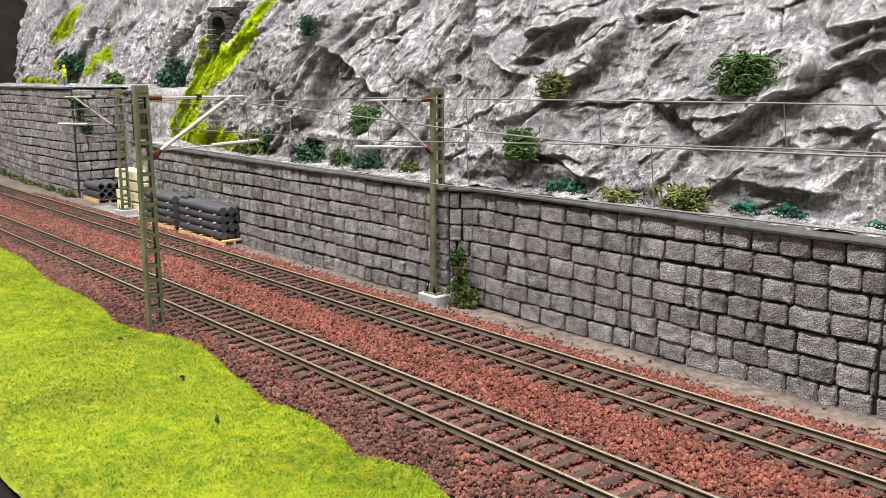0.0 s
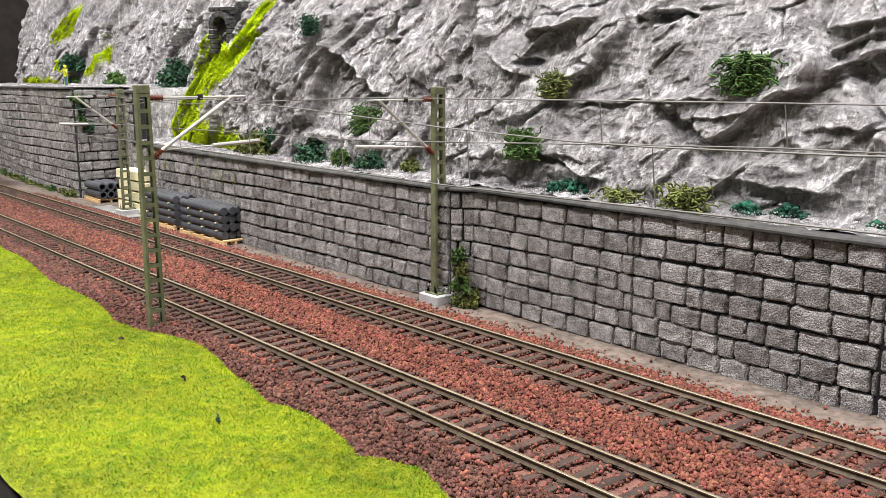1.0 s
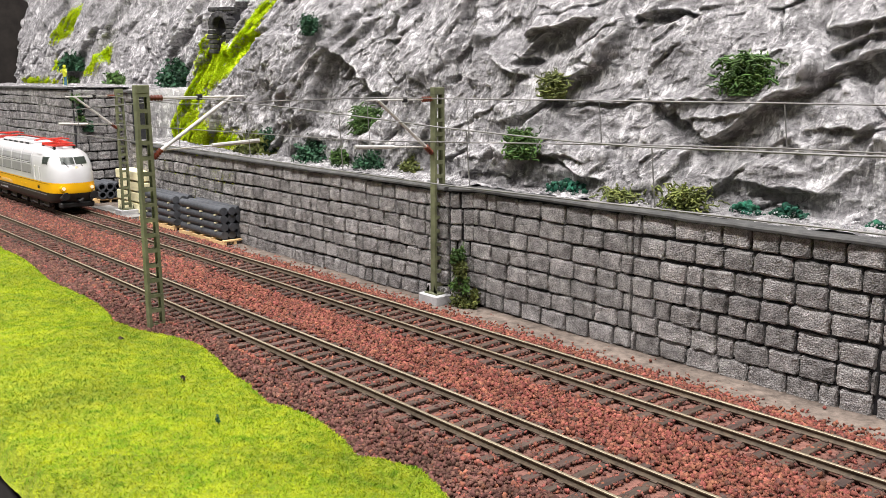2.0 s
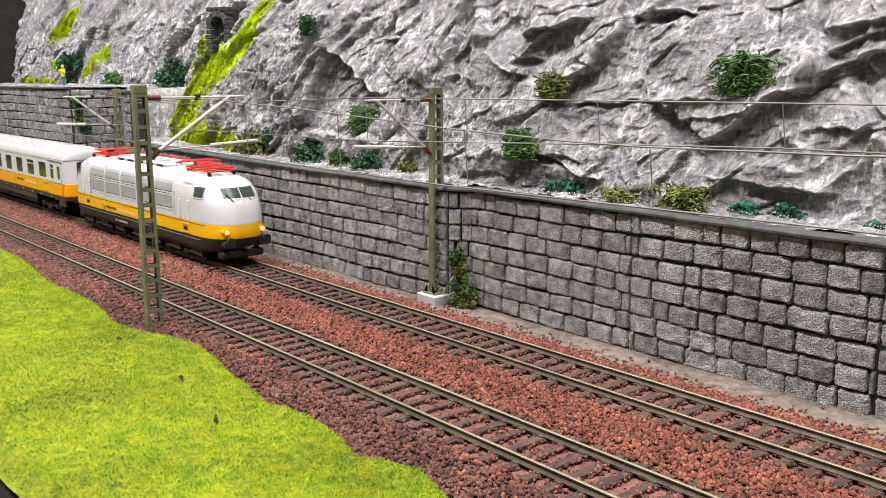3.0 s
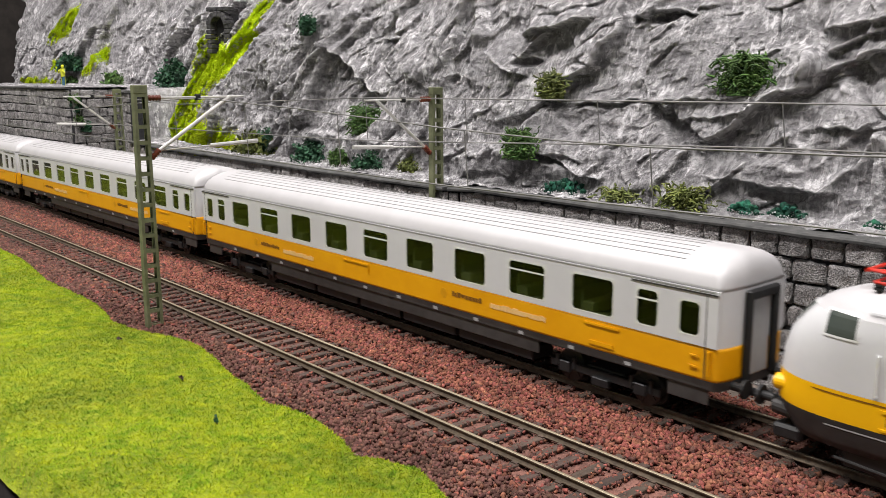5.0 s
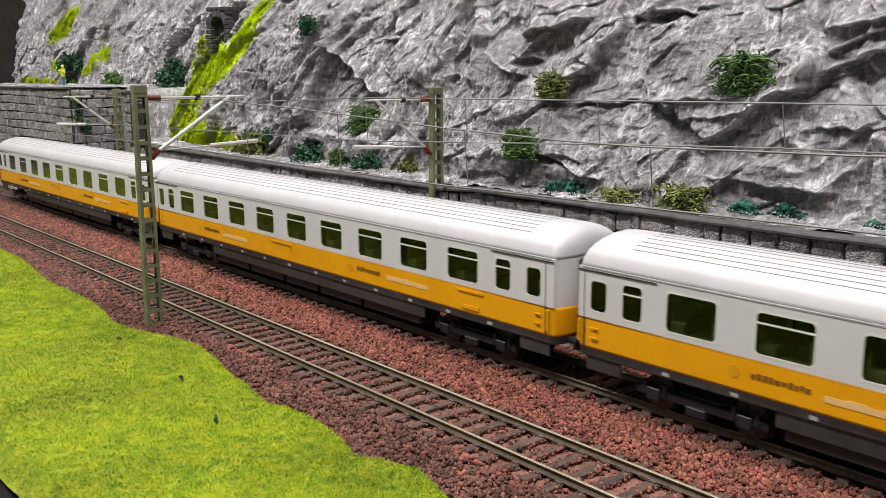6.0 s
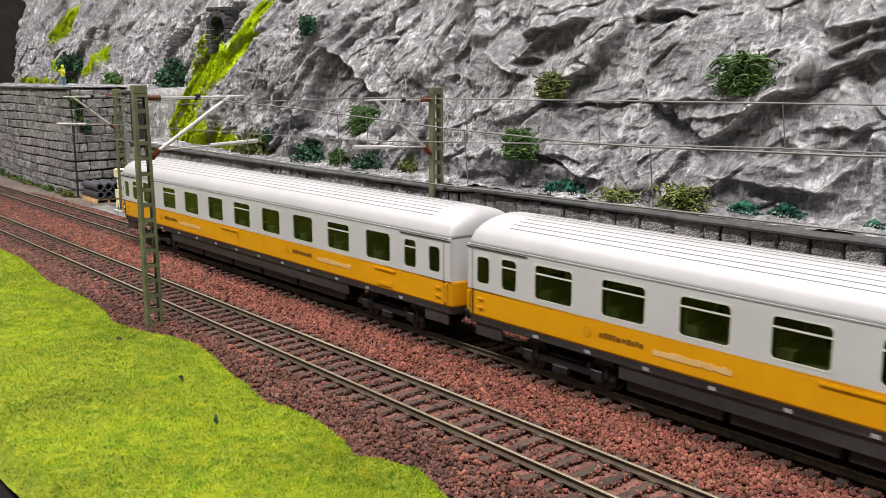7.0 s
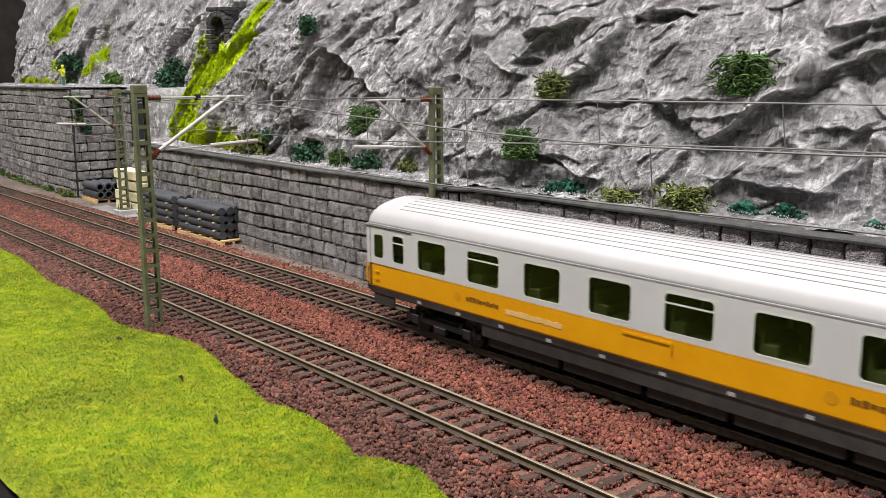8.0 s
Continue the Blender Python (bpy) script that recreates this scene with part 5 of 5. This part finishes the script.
    for e in (-1, 1):
        bm = low.band([23.0, 30, 38.4])
        gone = [f for f in bm.faces if f.calc_center_median().x * e < L - 3.6]
        bmesh.ops.delete(bm, geom=gone, context="FACES")
        part("end_wall", bm, PLASTIC_WHITE, t, "light grey rounded end wall", True)
        part("end_door", boxes((min(e * L, e * (L + 0.3)), max(e * L, e * (L + 0.3)), -5, 5, 14, 35)), GRILLE, t, "grey gangway door")
        bm = bmesh.new()
        x0, x1 = sorted((e * L, e * (L + 1.9)))
        box(bm, x0, x1, -7.6, -5.6, 13, 37, bevel=0.5)
        box(bm, x0, x1, 5.6, 7.6, 13, 37, bevel=0.5)
        box(bm, x0, x1, -7.6, 7.6, 35.2, 38, bevel=0.5)
        part("gangway_bellows", bm, BLACK, t, "black rubber gangway bellows")
        buffers(t, e * (L - 0.6), e)
    part("roof", roof.band([38.3, 39.4, 40.5, 41.5, 42.5, 43.4, 44.3, 45.1, 45.8, 46.4, 46.9, 47.3, 47.6, 47.8], cap_top=True, cap_bottom=True), ROOF_WHITE_DIMMED, t, "white ribbed roof", True)
    for y in (-12.2, -10.4, -8.2, -5.6, -2.8, 0, 2.8, 5.6, 8.2, 10.4, 12.2):
        z = float(np.interp(abs(y), [0, 1.6, 3.8, 7.2, 10.4, 13, 14.8], [47.85, 47.8, 47.6, 46.9, 45.8, 44.3, 42.5]))
        part("roof_rib", boxes((-L + 18, L - 15.5, y - 0.11, y + 0.11, z - 0.3, z + 0.16)), RIB, t)
    part("interior_floor", boxes((-L + 4, L - 4, -15, 15, 23.1, 23.6)), SEAT, t)
    for k in range(18):
        x = -M + 32 + 13.6 * k
        part("seat_row", boxes((x, x + 4.5, -14, -2.5, 23.6, 27), (x - 0.6, x + 0.6, -14, -2.5, 23.6, 31.5), (x, x + 4.5, 2.5, 14, 23.6, 27), (x - 0.6, x + 0.6, 2.5, 14, 23.6, 31.5), bevel=0.3), SEAT, t)
    # equipment boxes stretched almost end to end so the underside reads as black shade
    for x, w, d in ((-82, 32, 1), (-48, 30, 1), (-16, 26, 1), (12, 30, 1), (44, 36, 1)):
        part("underfloor_box", boxes((x, x + w, -14.2, -4, 3.0, 7.6), (x + 1, x + w - 2, 4, 13.6, 3.6, 7.6), bevel=0.4), BLACK, t, "black underfloor equipment box widened to fill in the shade")
    for x in (-108, 108):
        bogie(t, x, (-14.4, 14.4), 5.3, 42)
    lift_body(t, 1.0)
    return t


def marking_bars(x0, x1, y, z0, z1, dark):
    """A run of short upright bars that stands for lettering."""
    bm = bmesh.new()
    rng = random.Random(int(x0 * 10))
    x = x0
    while x < x1 - 0.4:
        w = rng.uniform(0.8, 1.7)
        box(bm, x, min(x + w, x1), y - 0.1, y + 0.1, z0 if rng.random() < 0.8 else z0 + 0.3, z1 if rng.random() < 0.3 else z1 - 0.35)
        x += w + (0.35 if dark else 0.15)
    return bm


def lift_body(t, up):
    """Raise all of a vehicle but its bogies."""
    for ob in t.children:
        if not ob.name.startswith("bogie"):
            ob.location.z += up * MM


LOCO = Hull([(6.2, 101, 15.6, 20, 2.7), (10.8, 105, 16.6, 24, 2.6), (14, 106.2, 16.8, 25, 2.6), (20.7, 106, 16.8, 26, 2.5), (26, 105.4, 16.8, 26, 2.5), (31, 104, 16.8, 26, 2.45), (35, 101.6, 16.6, 25, 2.4),
             (38.5, 98.6, 16.0, 24, 2.35), (41, 94.8, 14.6, 23, 2.3), (43, 89.5, 12.4, 22, 2.2), (44.6, 80, 9.2, 20, 2), (45.4, 66, 5, 18, 2)])


def pantograph(parent, x, d):
    """Folded pantograph of red tubes."""
    z = 45.9
    loop = [(0, -7.5), (13, -7.5), (13, 7.5), (-13, 7.5), (-13, -7.5), (0.1, -7.5)]
    p = part("pantograph", tube(bmesh.new(), [(x + a, b, z) for a, b in loop], 0.42), RED, parent, "red folded pantograph")
    for xx in (-4, 5):
        part("cross_tube", rods(((x + xx, -7.5, z), (x + xx, 7.5, z), 0.4)), RED, p)
    for y in (-7.5, 7.5):
        part("lower_arm", rods(((x - 15 * d, y * 0.9, z + 0.9), (x + 16 * d, y * 0.55, z + 2.1), 0.4)), RED, p)
        part("upper_arm", rods(((x + 16 * d, y * 0.55, z + 2.1), (x - 14 * d, y * 0.35, z + 3.5), 0.36)), RED, p)
        part("push_rod", rods(((x - 11 * d, y, z + 0.3), (x + 9 * d, y * 0.4, z + 3.2), 0.35)), RED, p)
        part("brace", rods(((x + 16 * d, y * 0.55, z + 2.1), (x - 14 * d, -y * 0.35, z + 3.5), 0.3)), RED, p)
    part("knee_tube", rods(((x + 16 * d, -5, z + 2.1), (x + 16 * d, 5, z + 2.1), 0.5)), RED, p)
    part("hinge_tube", rods(((x - 15 * d, -7, z + 0.9), (x - 15 * d, 7, z + 0.9), 0.6)), RED, p)
    for k in (-2.2, 2.2):
        part("collector_strip", tube(bmesh.new(), [(x - 14 * d + k, y, z + 4.0 - 0.035 * max(0, abs(y) - 7) ** 2) for y in (-12, -10, -8, -4, 0, 4, 8, 10, 12)], 0.5), RED, p)
    for xx in (-12, 12):
        for y in (-7, 7):
            part("insulator", rods(((x + xx, y, 41.4), (x + xx, y, z), 0.8), ((x + xx, y, 44.2), (x + xx, y, 44.7), 1.4), ((x + xx, y, 45.1), (x + xx, y, 45.5), 1.3)), BLACK, p, "dark insulator")
    return p


def locomotive():
    t = thing("electric_locomotive", 0, 0, 0, 0, "white and yellow-orange streamlined electric locomotive with red pantographs", "locomotive")
    part("frame_skirt", LOCO.band([6.2, 8, 10.8, 13.35], cap_bottom=True), LOCO_FRAME, t, "dark grey frame skirt", True)
    part("lower_body", LOCO.band([13.3, 14, 17, 20.75]), LOCO_YELLOW, t, "orange-yellow lower band", True)
    part("upper_body", LOCO.band([20.7, 23, 26, 29, 31, 33, 35, 37, 38.5]), PLASTIC_WHITE, t, "light grey upper body", True)
    part("roof", LOCO.band([38.5, 40, 41, 42, 43, 44, 44.6, 45.1, 45.4], cap_top=True), ROOF_WHITE_DIMMED, t, "white rounded roof", True)
    for s in (-1, 1):
        part("sill_line", LOCO.patch(-88, 88, 11.6, 11.95, s, 0.2, 50, 1), GRILLE, t, "thin pale line along the frame")
        part("band_line", LOCO.patch(-92, 92, 19.6, 19.9, s, 0.16, 60, 1), MARK_DARK, t)
        for k in range(5):
            x0 = -64.5 + 24.6 * k
            for z0, z1 in ((25.2, 31.4), (34.0, 39.6)):
                part("vent_grille", LOCO.patch(x0 + 0.8, x0 + 23.2, z0, z1, s, 0.12, 4, 4), GRILLE, t, "grey ventilation grille")
            part("vent_rib", LOCO.patch(x0 + 23.4, x0 + 25.2, 22.5, 41, s, 0.35, 1, 10), PLASTIC_WHITE, t)
            for z in (24.4, 32.0, 33.2):
                part("vent_bar", LOCO.patch(x0 + 0.2, x0 + 23.8, z, z + 0.45, s, 0.5, 2, 1), FRAME_METAL, t, "bright horizontal bar")
                # raised black strip painted as shadow beside the bar; no gap is cut
                part("vent_shadow_gap", LOCO.patch(x0 + 0.2, x0 + 23.8, z + 0.5, z + 0.85, s, 0.2, 2, 1), BLACK, t, "black strip painted as the shadow along the bar")
        part("vent_rib", LOCO.patch(-66.4, -64.7, 22.5, 41, s, 0.35, 1, 10), PLASTIC_WHITE, t)
        for e in (-1, 1):
            xa, xb = sorted((e * 82.2, e * 90.0))
            w = part("cab_window", LOCO.side_frame(xa, xb, 33.6, 38.9, s, 0.5), FRAME_METAL, t, "silver cab side window frame")
            part("pane", LOCO.patch(xa, xb, 33.6, 38.9, s, 0.22, 6, 6), CAB_GLASS, w, "dark cab glass")
            for x in (66.0, 76.5):
                q = e * x
                part("handrail", rods(((q, s * 17.5, 21.6), (q, s * 17.4, 31.2), 0.3), ((q, s * 16.5, 21.6), (q, s * 17.5, 21.6), 0.3), ((q, s * 16.5, 31.2), (q, s * 17.4, 31.2), 0.3)), FRAME_METAL, t)
            xa, xb = sorted((e * 67.6, e * 75))
            part("cab_step", boxes((xa, xb, s * 16.6 - 0.5, s * 16.6 + 0.9, 18.2, 18.9), (xa, xb, s * 16.6 - 0.5, s * 16.6 + 0.9, 13.9, 14.5)), LOCO_YELLOW, t)
            # flat black plate: the step's recess is only painted in as shade
            part("step_recess", LOCO.patch(xa + 1.4, xb - 1.4, 15.2, 17.2, s, 0.2, 2, 2), BLACK, t, "black plate painted as the shade of the step recess")
            xa, xb = sorted((e * 69, e * 80))
            part("rain_strip", LOCO.patch(xa, xb, 40.0, 40.4, s, 0.5, 4, 1), GRILLE, t)
        part("emblem", rods(((-45, s * 16.6, 16), (-45, s * 17.1, 16), 2), sides=16), MARK_FAINT, t, "round emblem")
        part("marking", marking_bars(-41, -24, s * 16.9, 15.2, 16.9, True), MARK_DARK, t, "small lettering as plain bars")
        part("marking", marking_bars(-22, 6, s * 16.9, 14.5, 16.5, False), MARK_PALE, t, "pale lettering as plain bars")
        part("plate", boxes((-28, -25, s * 16.2 - 0.2, s * 16.2 + 0.35, 8.6, 9.9), (-23, -10, s * 16.2 - 0.2, s * 16.2 + 0.3, 8.6, 9.6)), GRILLE, t)
        for x in (30, 39):
            part("filler_cap", boxes((x, x + 2.4, s * 16.8 - 0.2, s * 16.8 + 0.5, 15.2, 16.8), bevel=0.15), LOCO_YELLOW, t)
        for k in range(7):
            x = -78 + 26 * k
            part("underframe_box", boxes((x - 6, x + 6, s * 12.5 - 2, s * 12.5 + 1.5, 1.8, 6.4), bevel=0.4), BLACK, t)
            part("pipe", rods(((x - 8, s * 14.4, 3.4), (x + 6, s * 14.4, 2.6), 0.5)), LOCO_FRAME, t)
    for e in (-1, 1):
        f = part("windscreen_frame", LOCO.front_frame(-8.8, 8.8, 33.6, 38.7, e, 0.45), FRAME_METAL, t, "silver windscreen surround")
        part("windscreen", LOCO.front_patch(-8.8, -0.3, 33.6, 38.7, e, 0.22, 10, 6), CAB_GLASS, f, "dark curved windscreen")
        part("windscreen", LOCO.front_patch(0.3, 8.8, 33.6, 38.7, e, 0.22, 10, 6), CAB_GLASS, f, "dark curved windscreen")
        for y in (-5, 5):
            part("wiper", rods(((e * 103.2, y, 32.2), (e * 100.6, y - 3.0, 36.0), 0.25)), BLACK, t)
        for y in (-10, 10):
            h = part("headlamp", rods(((e * 94, y, 17.0), (e * 104.2, y, 17.0), 2.1), sides=18), LOCO_YELLOW, t, "yellow round headlamp housing")
            part("lens", rods(((e * 104.0, y, 17.0), (e * 104.7, y, 17.0), 1.25), sides=18), LENS, h, "lit warm headlamp lens")
        h = part("top_lamp", rods(((e * 98, 0, 31.4), (e * 103.6, 0, 31.4), 1.4), sides=14), PLASTIC_WHITE, t)
        part("lens", rods(((e * 103.5, 0, 31.4), (e * 104.0, 0, 31.4), 1.0), sides=14), LENS, h, "lit warm top lamp lens")
        bm = bmesh.new()
        box(bm, min(e * 96, e * 104), max(e * 96, e * 102), -12, 12, 2.6, 6.4, bevel=0.8)
        part("snow_plough", bm, BLACK, t, "black front apron")
        buffers(t, e * 104.5, e)
        for y in (-10, 10):
            part("buffer_shroud", rods(((e * 96, y, 9.6), (e * 104.5, y, 10.4), 2.0), sides=14), LOCO_FRAME, t, "grey buffer shroud")
        bogie(t, e * 54, (-22, 0, 22), 7.2, 64)
        pantograph(t, e * 70, e)
    # raised roof hood with five louvre openings a side, roof seams, conductor
    hood = part("roof_hood", boxes((-40, 34, -8.5, 8.5, 43.2, 47.4), bevel=1.3), ROOF_WHITE_DIMMED, t, "white raised roof hood")
    for s in (-1, 1):
        for k in range(5):
            x = -36.5 + 14.2 * k
            part("louvre", boxes((x, x + 8.5, s * 8.5 - 0.3, s * 8.5 + 0.12, 44.9, 46.1), bevel=0.1), BLACK, hood, "black roof louvre")
    part("roof_hatch", boxes((-30, -14, -5, 4, 47.2, 47.9), (6, 20, -5, 4, 47.2, 47.9), bevel=0.3), GRILLE, hood)
    for x in (-40.5, 34.5):
        bm = bmesh.new()
        zs = [39.5, 40.5, 41.5, 42.5, 43.5, 44.5, 45.3]
        pts = [(x, -(LOCO.at(z)[1] + 0.15), z) for z in zs] + [(x, LOCO.at(z)[1] + 0.15, z) for z in zs[::-1]]
        tube(bm, pts, 0.35, 5)
        part("roof_seam", bm, GRILLE, t)
    bm = rods(((-52, 8.5, 48.0), (54, 8.5, 48.0), 0.36), ((54, 8.5, 48.0), (56, 3, 47.6), 0.36), ((-52, 8.5, 48.0), (-54, 3, 47.6), 0.36))
    c = part("roof_conductor", bm, RED, t, "red roof power line")
    for k in range(7):
        x = -51 + 17 * k
        part("insulator", rods(((x, 8.5, 42), (x, 8.5, 47.9), 0.6), ((x, 8.5, 44.5), (x, 8.5, 45.2), 1.1), ((x, 8.5, 46.2), (x, 8.5, 46.9), 1.1)), INSULATOR, c)
    lift_body(t, 1.0)
    return t


TRAIN = [(locomotive(), -259.5)]
first_coach = coach("white and yellow-orange express coach with green windows")
loose = [(w, x, r) for w, x, r in WHEELS if w.parent.parent == first_coach]
TRAIN.append((first_coach, -526.2))
TRAIN.append((coach("white and yellow-orange express coach with a vent in every window", range(9)), -833.5))
last_coach = copy_thing(first_coach, pose(0, 0, 0))
TRAIN.append((last_coach, -1140.0))
for w, (_, x, r) in zip([o for o in last_coach.children_recursive if o.name.startswith("wheelset")], loose):
    WHEELS.append((w, x, r))

# ---- courses of the walls ----
for row in PENDING:
    lay_blocks(*row)


# ---- what moves ----
def on_track(x):
    return pose(x * MM, bend(x) * MM, 0, 0, 0, math.degrees(math.atan(2 * K * x)))


def motions():
    for ob, at4 in TRAIN:
        # slight unevenness of the drive, mm ahead or behind
        slip = {6: -4.5, 9: -3.0, 12: -2.0, 14: 4.0}
        walk(ob, [(t / 2, on_track(at4 + V * (t / 2 - 4.0) + slip.get(t, 0.0))) for t in range(17)])
    for ob, x, radius in WHEELS:
        step = math.degrees(V / radius) / FPS
        walk(ob, [(k / FPS, pose(x * MM, 0, radius * MM, 0, k * step % 360.0, 0)) for k in range(int(8 * FPS) + 1)])


motions()
